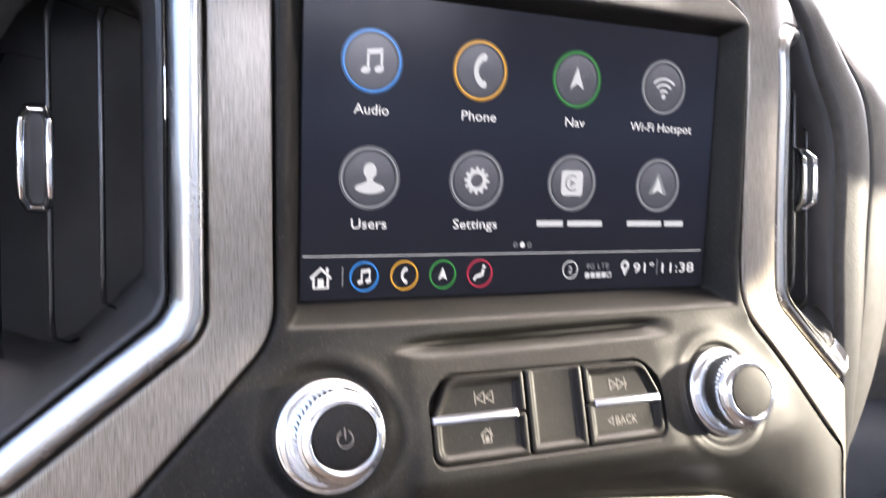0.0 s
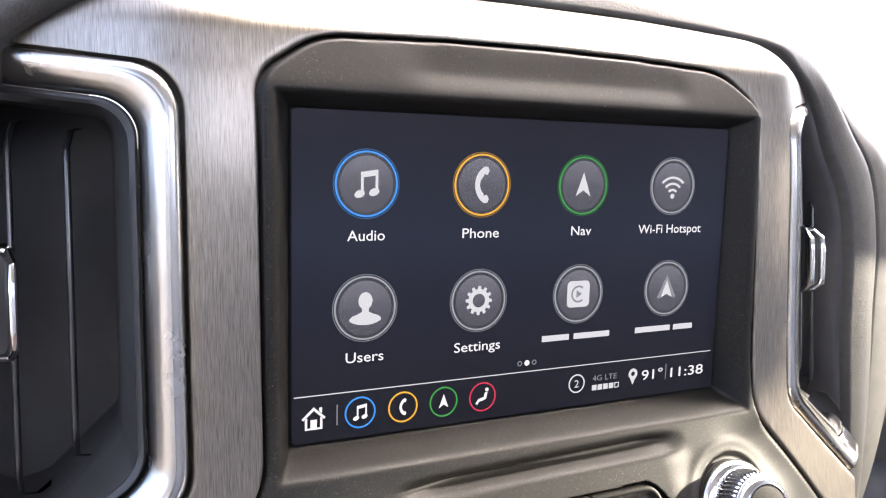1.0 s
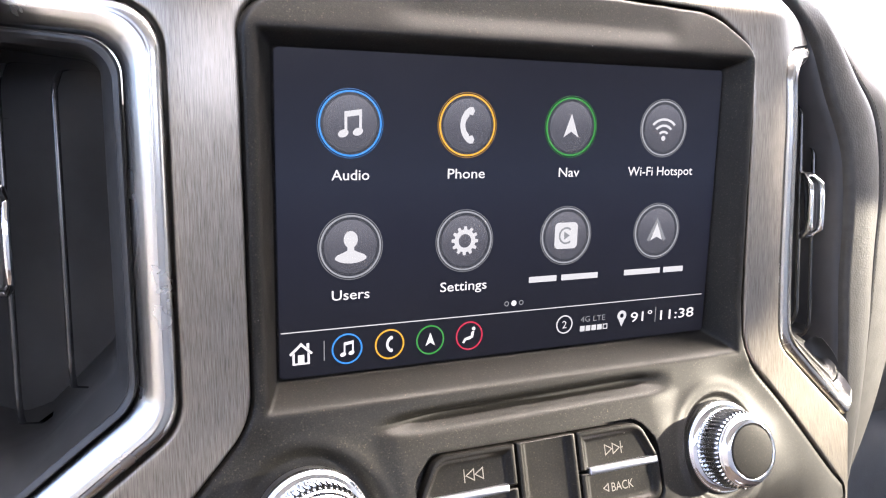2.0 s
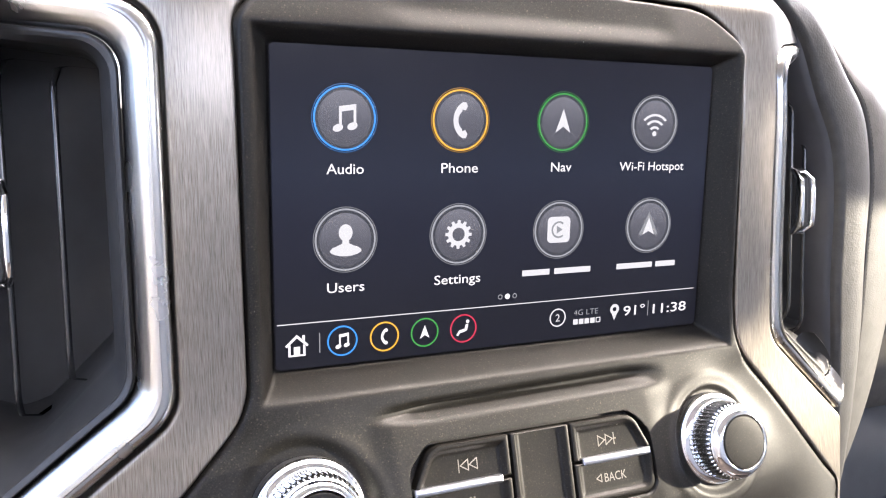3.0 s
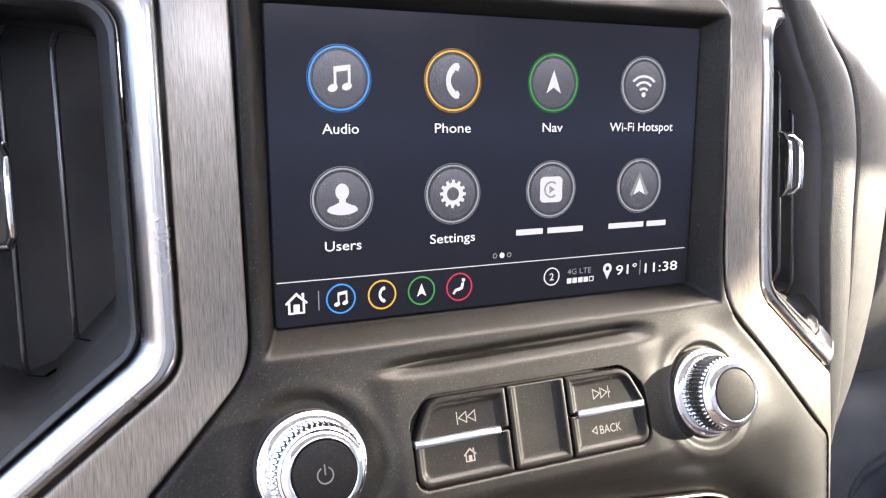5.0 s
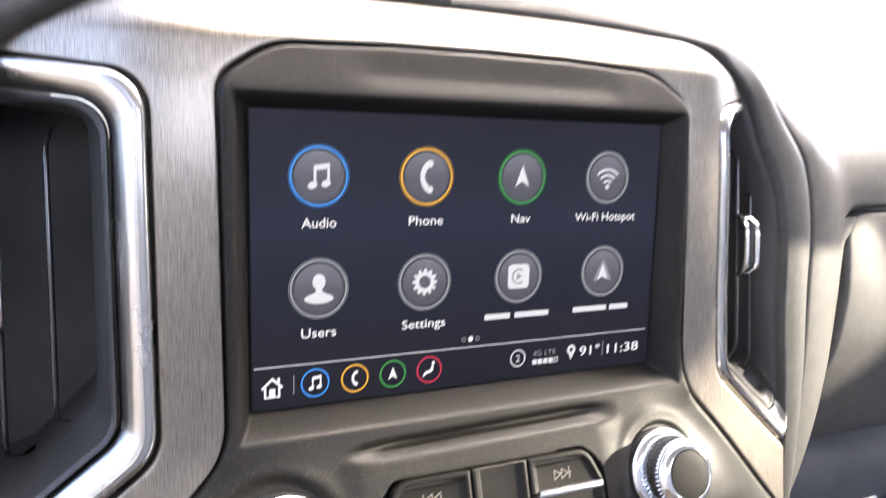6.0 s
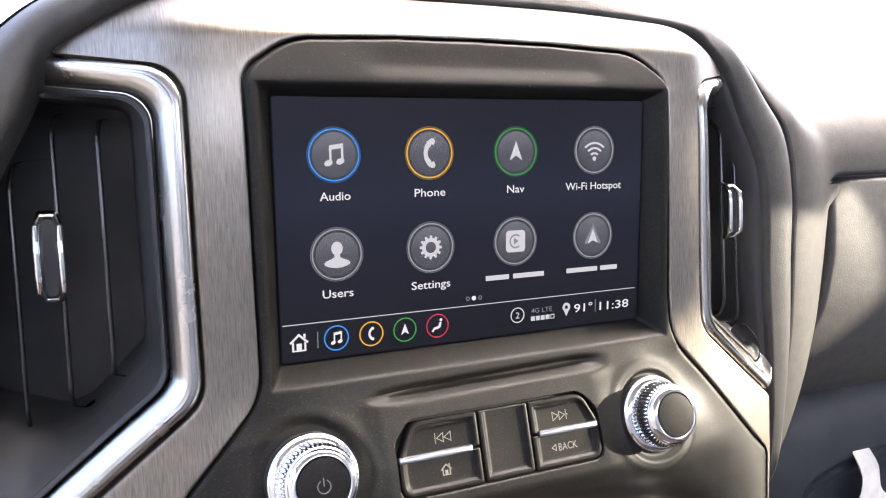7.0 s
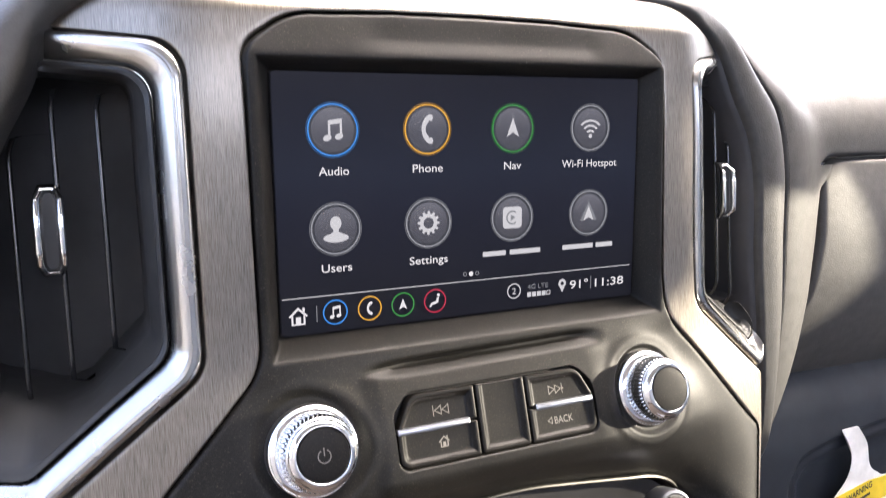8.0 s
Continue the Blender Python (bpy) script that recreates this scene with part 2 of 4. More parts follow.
VENT_IN = [(165.2, 54.6, 0), (132.2, 50.4, 11), (132.2, -51.5, 13), (181, -91.4, 10), (199, -92.6, 0)]
# the passenger-side vent ends sooner and turns up at its lower end
VENT_ENDS = {-1: (VENT_EDGE[3:], VENT_IN[3:]), 1: ([(171.0, -101.4, 4), (174.5, -92.5, 0)], [(168.8, -84.5, 4), (172.5, -78.0, 0)])}


def half_turn(points, side):
    return [Vector((side * p.x, p.y)) for p in points]


# ---- fascia: one moulded panel with the display's recess, the lip under it, knob dishes and the button pocket ----
KNOBS = {-1: Vector((-83.5, -27.2, -90.2)), 1: Vector((77.2, -25.2, -91.4))}
AXIS = Vector((0, -0.955, 0.29)).normalized()


PROFILE_Z = np.arange(-260, 100, 1.0)
PROFILE_Y = np.interp(PROFILE_Z, [-240, -150, -130, -122, -116, -110, -102, -90, -77, -70, -64, -57, -40, 10, 58, 85],
                      [-22, -28.5, -32, -34.0, -35.4, -35.4, -33.2, -29.2, -23, -18.6, -16.2, -13.4, -10.5, -8.6, -7.0, 3.0])
PROFILE_Y = np.convolve(np.pad(PROFILE_Y, 4, "edge"), np.array([1, 3, 6, 9, 10, 9, 6, 3, 1]) / 48, "valid")


def fascia_depth(x, z):
    ax = np.abs(x)
    y = np.interp(z, PROFILE_Z, PROFILE_Y)
    low = step(-z, 58, 76)
    fall = np.where(ax < 120, 20 * (np.maximum(ax - 68, 0) / 70) ** 2, 11.0 + 0.42 * (ax - 120))
    y = y + low * fall
    # groove under the lip, over the button plateau
    win = step(x, -64, -34) * (1 - step(x, 38, 60))
    y = y + 4.6 * win * np.exp(-((z + 65.6 - 0.02 * x) / 2.2) ** 2)
    plate = step(x, -63, -53) * (1 - step(x, 45, 62)) * step(-z, 66.6, 68.8) * (1 - step(-z, 106, 114))
    y = y - 1.6 * plate
    # dishes round the knobs
    for k, deep in zip(KNOBS.values(), (3.0, 2.4)):
        r = np.hypot(x - k.x, (z - k.z) * 1.08)
        y = y + deep * (1 - step(r, 18.4, 23.6 if k.x < 0 else 21.6)) - 0.14 * deep * np.exp(-((r - 24.8) / 1.9) ** 2)
    # display recess
    u = np.maximum(np.maximum((ax - 87.3) / 6.6, (z - 52.4) / 4.6), (-52.4 - z) / 6.0)
    # a straight ramp with a rounded foot and a tight rounded crest
    s = np.clip(u, 0, 1) - 0.12 * np.exp(-(u / 0.22) ** 2) * (u > 0) * np.clip(u / 0.1, 0, 1)
    crest = (u > 0.82) & (u < 1.18)
    s = np.where(crest, u - (u - 0.82) ** 2 / 0.72, s)
    y = 1.6 + (y - 1.6) * s
    # shallow finger notch in the hood over the display
    notch = step(x, -58, -40) * (1 - step(x, 54, 66)) * step(z, 57.5, 66) * (1 - step(z, 64, 77))
    return y + 0.8 * notch


def signed(x, z, poly):
    """Distance to a closed outline, positive inside."""
    best, inside = np.full(x.shape, 1e9), np.zeros(x.shape, bool)
    for p, q in zip(poly, poly[1:] + poly[:1]):
        d = q - p
        L = d.length_squared
        if L < 1e-9:
            continue
        t = np.clip(((x - p.x) * d.x + (z - p.y) * d.y) / L, 0, 1)
        best = np.minimum(best, np.hypot(x - p.x - t * d.x, z - p.y - t * d.y))
        if abs(d.y) > 1e-12:
            inside ^= ((p.y > z) != (q.y > z)) & (x < p.x + (z - p.y) / d.y * d.x)
    return np.where(inside, best, -best)


CURL = 5.0  # how far the panel curls in at the recess
BUTTON_OUT = [(-50.3, -82.2, 6), (-43.0, -75.1, 7), (37.3, -75.3, 7), (44.15, -82.3, 6), (44.15, -103.0, 4.5), (-50.3, -103.0, 4.5)]
BIN_OUT = [(-126, -300, 4), (-126, -170, 40), (-90, -136.5, 55), (0, -123.5, 160), (90, -136.5, 55), (126, -170, 40), (126, -300, 4)]


def sheet(name, xs, zs, depth, keep, material, parent):
    X, Z = np.meshgrid(xs, zs)
    Y = depth(X, Z)
    ok = keep(X, Z)
    ids = np.arange(X.size).reshape(X.shape)
    good = ok[:-1, :-1] & ok[1:, :-1] & ok[:-1, 1:] & ok[1:, 1:]
    a, b, c, d = ids[:-1, :-1][good], ids[:-1, 1:][good], ids[1:, 1:][good], ids[1:, :-1][good]
    used = np.unique(np.r_[a, b, c, d])
    back = np.zeros(X.size, int)
    back[used] = np.arange(used.size)
    verts = np.c_[X.ravel(), Y.ravel(), Z.ravel()][used]
    faces = back[np.c_[a, b, c, d]].tolist()
    return mesh_object(name, verts, faces, material, parent, sharp=1.2)


def fascia():
    top = thing("center_fascia", (0, 0, -160), "dark bronze satin moulded dashboard centre panel round the display", "dashboard panel")
    right = rounded(INNER, 8, 6, False)
    outline = right + [Vector((144, -300)), Vector((-144, -300))] + half_turn(right, -1)[::-1]
    # the same outline with an eased lower corner, for the blend towards the trim
    side = rounded(INNER[:5] + [(160.5, -126.5, 55), INNER[-1]], 8, 6, False)
    eased = side + [Vector((144, -300)), Vector((-144, -300))] + half_turn(side, -1)[::-1]
    bp, bn = rounded(BUTTON_OUT), rounded(BIN_OUT)

    def depth(x, z):
        y = fascia_depth(x, z)
        edge = signed(x, z, outline)
        near = (1 - step(signed(x, z, eased), 1.0, 30.0 + 35.0 * step(-z, 95, 135))) * step(-z, 50, 80)
        y = y + (trim_depth(x, z) + 0.2 - y) * near
        y = y + 3.5 * (1 - step(edge, 0.1, 1.6))
        y = y + 5.0 * step(signed(x, z, bp), -0.45, 0.25)
        y = y + CURL * step(signed(x, z, bn), -24.0, 0.0) ** 2 + 12.0 * step(signed(x, z, bn), -0.5, 4.0)
        return y

    xs = np.r_[np.arange(-174, -100, 1.4), np.arange(-100, -54, 0.75), np.arange(-54, 48, 0.36), np.arange(48, 100, 0.75), np.arange(100, 174, 1.4)]
    zs = np.r_[np.arange(-230, -128, 2.0), np.arange(-128, -106, 0.75), np.arange(-106, -72, 0.36), np.arange(-72, 81, 0.75)]
    sheet("lower_panel", xs, zs[zs < -65.6], depth, lambda x, z: signed(x, z, outline) > -1.6, FASCIA, top)
    sheet("display_bezel", xs, zs[zs > -66.6], depth, lambda x, z: signed(x, z, outline) > -1.6, FASCIA, top)
    return top


def surround():
    """The brushed metal surround: both sides and the bridge over the display."""
    top = thing("metal_surround", (0, 0, -160), "brushed grey metal surround framing the centre panel", "dashboard trim")
    inner = rounded(INNER, 8, 6, False)
    # the outer edge runs along the pad, then round the vent, then down to the lower tip
    outer = [(0, 97.5, 0), (60, 97.0, 0), (128, 90.0, 26), (164, 68.6, 1.0), (118.2, 62.7, 14.5), (118.2, -58.9, 16.5)]
    ends = {-1: [(175, -105.5, 8), (200, -107.2, 0), (203, -178, 0)], 1: [(170.6, -101.9, 2), (162.0, -127.5, 1), (144.5, -172, 0)]}

    def arcs(pts, marks):
        """Resamples a path so that its marks (indices) come at set shares."""
        res = []
        for a, b, n in marks:
            seg = pts[a:b + 1]
            L = [0.0]
            for p, q in zip(seg, seg[1:]):
                L.append(L[-1] + (q - p).length)
            for k in range(n):
                s = L[-1] * k / n
                i = max(j for j in range(len(L)) if L[j] <= s + 1e-9)
                i = min(i, len(seg) - 2)
                w = (s - L[i]) / max(L[i + 1] - L[i], 1e-9)
                res.append(seg[i].lerp(seg[i + 1], w))
        return res + [pts[marks[-1][1]]]

    def nearest(pts, x, z):
        return min(range(len(pts)), key=lambda i: (pts[i] - Vector((x, z))).length)

    im = [0, nearest(inner, 76, 74), nearest(inner, FX - 5, 64), nearest(inner, FX, 54), nearest(inner, FX, -48), nearest(inner, 104, -67), nearest(inner, 150, -116.5), nearest(inner, 159.5, -126.5), len(inner) - 1]
    for side in (1, -1):
        out = rounded(outer + ends[side], 10, 8, False)
        om = [0, nearest(out, 127, 88), nearest(out, 164, 68.6), nearest(out, 118.2, 48.5), nearest(out, 118.2, -47), nearest(out, 125, -64.5), nearest(out, *ends[side][0][:2]), nearest(out, *ends[side][1][:2]), len(out) - 1]
        om[2] = nearest(out, 163.6, 68.8)
        counts = [26, 16, 30, 34, 18, 22, 10, 24]
        A = arcs(inner, [(im[i], im[i + 1], counts[i]) for i in range(8)])
        B = arcs(out, [(om[i], om[i + 1], counts[i]) for i in range(8)])
        a, b = half_turn(A, side), half_turn(B, side)
        shares = [(0.0, 9.0), (0.0, 1.4), (0.012, 0.45), (0.035, 0.05), (0.07, 0.0), (0.14, 0), (0.22, 0), (0.3, 0), (0.4, 0), (0.5, 0), (0.6, 0), (0.7, 0), (0.8, 0), (0.88, 0), (0.94, 0.0), (0.97, 0.12), (0.99, 0.5), (1.0, 1.3), (1.0, 9.0), (1.0, 22.0)]
        rings = []
        for s, sink in shares:
            ring = []
            for p, q in zip(a, b):
                m = p.lerp(q, s)
                ring.append((m.x, float(trim_depth(np.array(m.x), np.array(m.y))) + sink, m.y))
            rings.append(ring)
        part("side_trim", loft(bmesh.new(), rings, False), BRUSHED, top, sharp=0.9)
    return top


# ---- display ----
def flat(points, y):
    return [(p[0], y, p[1]) for p in points]


def plate(bm, points, y0, y1):
    """A flat shape in x and z with a thickness."""
    loft(bm, [flat(points, y1), flat(points, y0)], True, True, True)
    return bm


def circle(x, z, r, n=40, a0=0.0, a1=360.0):
    full = abs(a1 - a0) >= 360
    return [(x + r * math.cos(radians(a0 + (a1 - a0) * k / (n if full else n - 1))), z + r * math.sin(radians(a0 + (a1 - a0) * k / (n if full else n - 1)))) for k in range(n)]


def ringshape(bm, x, z, r0, r1, y0, y1, n=56, a0=0.0, a1=360.0):
    full = abs(a1 - a0) >= 360
    inn, out = circle(x, z, r0, n, a0, a1), circle(x, z, r1, n, a0, a1)
    if full:
        loft(bm, [flat(inn, y1), flat(inn, y0), flat(out, y0), flat(out, y1), flat(inn, y1)])
    else:
        plate(bm, out + inn[::-1], y0, y1)
    return bm


def glyph_shapes(kind, x, z, s):
    """Outlines of a pictogram round x, z at the size s: a list of polygons."""
    def at(pts):
        return [(x + a * s, z + b * s) for a, b in pts]

    def disc(a, b, r, n=20):
        return at(circle(a, b, r, n))

    if kind == "music":
        return [at([(-0.24, 0.46), (0.46, 0.56), (0.46, 0.34), (-0.24, 0.24)]), at([(-0.24, 0.40), (-0.13, 0.40), (-0.13, -0.36), (-0.24, -0.36)]),
                at([(0.35, 0.48), (0.46, 0.48), (0.46, -0.30), (0.35, -0.30)]),
                at([(-0.29 + 0.21 * math.cos(t), -0.38 + 0.15 * math.sin(t) + 0.04 * math.cos(t)) for t in np.linspace(0, 6.1, 20)]),
                at([(0.30 + 0.21 * math.cos(t), -0.31 + 0.15 * math.sin(t) + 0.04 * math.cos(t)) for t in np.linspace(0, 6.1, 20)])]
    if kind == "phone":
        back = [(-0.02 + 0.62 * math.cos(radians(a)) + 0.34, 0.72 * math.sin(radians(a))) for a in np.linspace(112, 248, 16)]
        return [at(back + [(0.22, -0.66), (0.28, -0.52), (0.20, -0.36), (0.06, -0.40)] + [(0.42 + 0.52 * math.cos(radians(a)), 0.46 * math.sin(radians(a))) for a in np.linspace(226, 134, 10)] + [(0.06, 0.40), (0.20, 0.36), (0.28, 0.52), (0.22, 0.66)])]
    if kind == "arrow":
        return [at([(0, 0.62), (0.42, -0.50), (0, -0.22)]), at([(0, 0.62), (0, -0.22), (-0.42, -0.50)])]
    if kind == "broad_arrow":
        return [at([(0, 0.40), (0.36, -0.46), (0, -0.28)]), at([(0, 0.40), (0, -0.28), (-0.36, -0.46)])]
    if kind == "wifi":
        out = [disc(0, -0.42, 0.11)]
        for r in (0.36, 0.62, 0.88):
            o = [(r * math.cos(radians(a)), -0.46 + r * math.sin(radians(a))) for a in np.linspace(45, 135, 18)]
            i = [((r - 0.14) * math.cos(radians(a)), -0.42 + (r - 0.14) * math.sin(radians(a))) for a in np.linspace(135, 45, 18)]
            out.append(at(o + i))
        return out
    if kind == "account":
        return [at([(0.27 * math.cos(t), 0.27 + 0.32 * math.sin(t)) for t in np.linspace(0, 6.1, 24)]), at([(-0.13, 0.1), (0.13, 0.1), (0.13, -0.2), (-0.13, -0.2)]),
                at([(-0.14, -0.14), (0.14, -0.14), (0.30, -0.22), (0.52, -0.30), (0.61, -0.40), (0.60, -0.47), (0.46, -0.55), (0.24, -0.61), (0, -0.63), (-0.24, -0.61), (-0.46, -0.55), (-0.60, -0.47), (-0.61, -0.40), (-0.52, -0.30), (-0.30, -0.22)])]
    if kind == "seat":
        return [disc(0.34, 0.52, 0.14, 14), at([(0.18, 0.30), (0.40, 0.34), (0.30, -0.16), (0.04, -0.28)]), at([(0.30, -0.16), (0.10, -0.02), (-0.36, -0.14), (-0.30, -0.34), (0.04, -0.28)]), at([(-0.16, -0.10), (-0.36, -0.14), (-0.58, -0.48), (-0.42, -0.56)])]
    if kind == "house":
        return [at([(0, 0.80), (0.78, 0.08), (0.67, -0.04), (0, 0.57), (-0.67, -0.04), (-0.78, 0.08)]), at([(0.36, 0.74), (0.54, 0.74), (0.54, 0.34), (0.36, 0.50)]),
                at([(-0.57, 0.02), (-0.42, 0.14), (-0.42, -0.56), (-0.20, -0.56), (-0.20, -0.68), (-0.57, -0.68)]), at([(0.57, 0.02), (0.57, -0.68), (0.20, -0.68), (0.20, -0.56), (0.42, -0.56), (0.42, 0.14)]),
                at([(-0.21, -0.68), (0.21, -0.68), (0.21, -0.02), (-0.21, -0.02)])]
    return []


def marks(shapes, y0, y1, material, parent, name="mark"):
    """Each piece of a pictogram as a flat piece of its own."""
    for s in shapes:
        part(name, plate(bmesh.new(), s, y0, y1), material, parent, smooth=False)


def lettering(text, x, z, height, width, y, material, parent, name="lettering", bold=0.0):
    """Words from the built-in font, centred on x, z, with that cap height and total width."""
    cu = bpy.data.curves.new("words", "FONT")
    cu.body, cu.size, cu.extrude, cu.resolution_u, cu.offset = text, 1.0, 0.0, 3, bold
    ob = bpy.data.objects.new("words", cu)
    scene.collection.objects.link(ob)
    dg = bpy.context.evaluated_depsgraph_get()
    me = bpy.data.meshes.new_from_object(ob.evaluated_get(dg))
    co = np.array([v.co[:] for v in me.vertices])
    faces = [list(p.vertices) for p in me.polygons]
    bpy.data.objects.remove(ob)
    bpy.data.curves.remove(cu)
    bpy.data.meshes.remove(me)
    lo, hi = co.min(0), co.max(0)
    sx = width / (hi[0] - lo[0])
    sz = height / 0.729
    verts = np.c_[x + (co[:, 0] - (lo[0] + hi[0]) / 2) * sx, np.full(len(co), y), z + (co[:, 1] - 0.3645) * sz]
    return mesh_object(name, verts, faces, material, parent, smooth=False)


def screen_glass():
    m = mat("display_glass", (0.006, 0.006, 0.008), 0.16, 0.0, Specular_IOR_Level=0.14)
    b = shader(m)
    v = stretched(m, (1, 1, 1))
    # the lit panel: deep blue-black, a little lighter in a soft band across the middle
    sep = m.node_tree.nodes.new("ShaderNodeSeparateXYZ")
    join(m, v, sep.inputs[0])
    glow = ramp(m, span(m, sep.outputs["Z"], -0.0525, 0.0525, 0, 1), [(0.0, (0.009, 0.009, 0.013)), (0.14, (0.011, 0.011, 0.016)), (0.45, (0.013, 0.014, 0.025)), (0.62, (0.018, 0.021, 0.036)), (1.0, (0.014, 0.014, 0.021))])
    join(m, glow, b.inputs["Emission Color"])
    b.inputs["Emission Strength"].default_value = 0.9 * 2 ** -STOPS
    join(m, span(m, noise_tex(m, v, 40, 4), 0.3, 0.7, 0.12, 0.24), b.inputs["Roughness"])
    return m


def display():
    top = thing("infotainment_display", (0, 0, 0), "switched-on dark touchscreen showing a menu of round icons", "display")
    bm = bmesh.new()
    o = rounded([(-87.3, -52.4, 1.5), (87.3, -52.4, 1.5), (87.3, 52.4, 1.5), (-87.3, 52.4, 1.5)])
    loft(bm, [lift(o, 6), lift(o, 0.0)], True, True, True)
    part("glass", bm, screen_glass(), top)
    white = glowing("lit_white", (0.86, 0.82, 0.86), 0.95)
    soft = glowing("lit_soft_white", (0.72, 0.70, 0.74), 0.85)
    grey = glowing("lit_grey", (0.32, 0.32, 0.35), 0.7)
    ring_grey = glowing("lit_ring_grey", (0.36, 0.36, 0.40), 0.8)
    face = glowing("icon_face", (0.065, 0.064, 0.078), 1.0)
    tc = face.node_tree.nodes.new("ShaderNodeTexCoord")
    sp = face.node_tree.nodes.new("ShaderNodeSeparateXYZ")
    join(face, tc.outputs["Generated"], sp.inputs[0])
    join(face, ramp(face, sp.outputs["Z"], [(0.0, (0.058, 0.056, 0.070)), (0.45, (0.072, 0.070, 0.088)), (1.0, (0.15, 0.146, 0.175))]), shader(face).inputs["Emission Color"])
    rim = glowing("icon_rim_shade", (0.030, 0.030, 0.038), 1.0)
    colours = dict(blue=(0.035, 0.26, 0.78), amber=(0.82, 0.40, 0.03), green=(0.035, 0.28, 0.045), red=(0.55, 0.02, 0.06))
    lit = {k: glowing("lit_" + k, c, 1.0) for k, c in colours.items()}
    lit["grey"] = ring_grey
    cols, rows = (-63.6, -22.5, 18.8, 60.4), (29.9, -9.8)
    icons = [("blue", "music", "Audio", 12.6), ("amber", "phone", "Phone", 14.0), ("green", "arrow", "Nav", 8.8), ("grey", "wifi", "Wi-Fi Hotspot", 31.0),
             ("grey", "account", "Users", 12.9), ("grey", "gear", "Settings", 18.0), ("grey", "tile", "", 30.0), ("grey", "broad_arrow", "", 28.7)]
    for i, (tone, kind, words, width) in enumerate(icons):
        x, z = cols[i % 4], rows[i // 4]
        icon = part("app_icon", plate(bmesh.new(), circle(x, z, 10.2, 48), -0.12, -0.02), face, top, "round grey icon with a %s ring" % tone)
        part("inner_shade", ringshape(bmesh.new(), x, z, 8.9, 10.1, -0.16, -0.12), rim, icon)
        part("ring", ringshape(bmesh.new(), x, z, 9.85, 10.45, -0.22, -0.02), lit[tone], icon)
        thin = glowing("lit_outer_" + tone, [c * (0.30 if tone != "grey" else 0.45) for c in (colours.get(tone) or (0.3, 0.3, 0.33))], 1.0)
        part("outer_ring", ringshape(bmesh.new(), x, z, 10.75, 11.05, -0.14, -0.02), thin, icon)
        if kind == "gear":
            turns = [2 * math.pi * k / 96 for k in range(96)]
            rim_at = [5.1 if (k + 2) % 8 < 4 else 4.0 for k in range(96)]
            inn, out = [(x + 2.4 * math.cos(a), z + 2.4 * math.sin(a)) for a in turns], [(x + q * math.cos(a), z + q * math.sin(a)) for a, q in zip(turns, rim_at)]
            part("glyph", loft(bmesh.new(), [flat(inn, -0.14), flat(inn, -0.24), flat(out, -0.24), flat(out, -0.14), flat(inn, -0.14)]), soft, icon, smooth=False)
        elif kind == "tile":
            o = rounded([(x - 4.9, z - 4.9, 1.7), (x + 4.9, z - 4.9, 1.7), (x + 4.9, z + 4.9, 1.7), (x - 4.9, z + 4.9, 1.7)])
            part("glyph", plate(bmesh.new(), [tuple(p) for p in o], -0.22, -0.14), soft, icon)
            bm = ringshape(bmesh.new(), x, z, 2.5, 3.2, -0.26, -0.22, 30, 50, 310)
            plate(bm, [(x - 0.9, z + 1.5), (x + 1.6, z), (x - 0.9, z - 1.5)], -0.26, -0.22)
            part("mark", bm, grey, icon)
        else:
            if kind == "broad_arrow":
                marks([[(x + a * 8.2, z + b * 8.2) for a, b in s] for s in ([(0, 0.66), (0.56, -0.42), (0.42, -0.50), (0, 0.30)], [(0, 0.66), (0, 0.30), (-0.42, -0.50), (-0.56, -0.42)])], -0.20, -0.14, grey, icon)
            marks(glyph_shapes(kind, x, z, {"music": 8.2, "phone": 9.2, "arrow": 7.6, "wifi": 9.0, "account": 8.8}.get(kind, 8.0)), -0.24, -0.16, soft, icon)
        zl = z - 16.1 + (0.3 if i > 3 else 0)
        if words:
            lettering(words, x, zl - 0.1, 3.5, width, -0.12, white, top, "caption", 0.005)
        else:
            # a product's name: plain bars, one for each word
            halves = ((x - width / 2, x - width * 0.5 + width * (0.39 if kind == "tile" else 0.60)), (x - width * 0.5 + width * (0.46 if kind == "tile" else 0.66), x + width / 2))
            for a, b in halves:
                part("caption_bar", plate(bmesh.new(), [(a, zl - 1.1), (b, zl - 1.1), (b, zl + 1.1), (a, zl + 1.1)], -0.12, -0.04), soft, top)
    # status bar
    part("divider", plate(bmesh.new(), [(-86.8, -37.2), (85.6, -37.2), (85.6, -36.85), (-86.8, -36.85)], -0.1, -0.02), soft, top)
    part("page_dot", plate(bmesh.new(), circle(-2.1, -33.8, 1.05, 20), -0.1, -0.02), white, top)
    for x in (-5.1, 0.95):
        part("page_dot", ringshape(bmesh.new(), x, -33.8, 0.62, 0.95, -0.1, -0.02, 20), grey, top)
    for i, (x, tone, kind) in enumerate(((-64.9, "blue", "music"), (-49.9, "amber", "phone"), (-34.9, "green", "arrow"), (-19.8, "red", "seat"))):
        dock = part("dock_icon", ringshape(bmesh.new(), x, -44.3, 4.75, 5.3, -0.16, -0.02, 44), lit[tone], top, "small %s ring icon" % tone)
        marks(glyph_shapes(kind, x, -44.3, {"music": 4.9, "phone": 4.3, "arrow": 4.3, "seat": 4.8}[kind]), -0.16, -0.06, white, dock)
    home = glyph_shapes("house", -80.4, -44.7, 5.0)
    marks(home[1:], -0.14, -0.04, white, part("home_icon", plate(bmesh.new(), home[0], -0.14, -0.04), white, top, "white house icon", smooth=False))
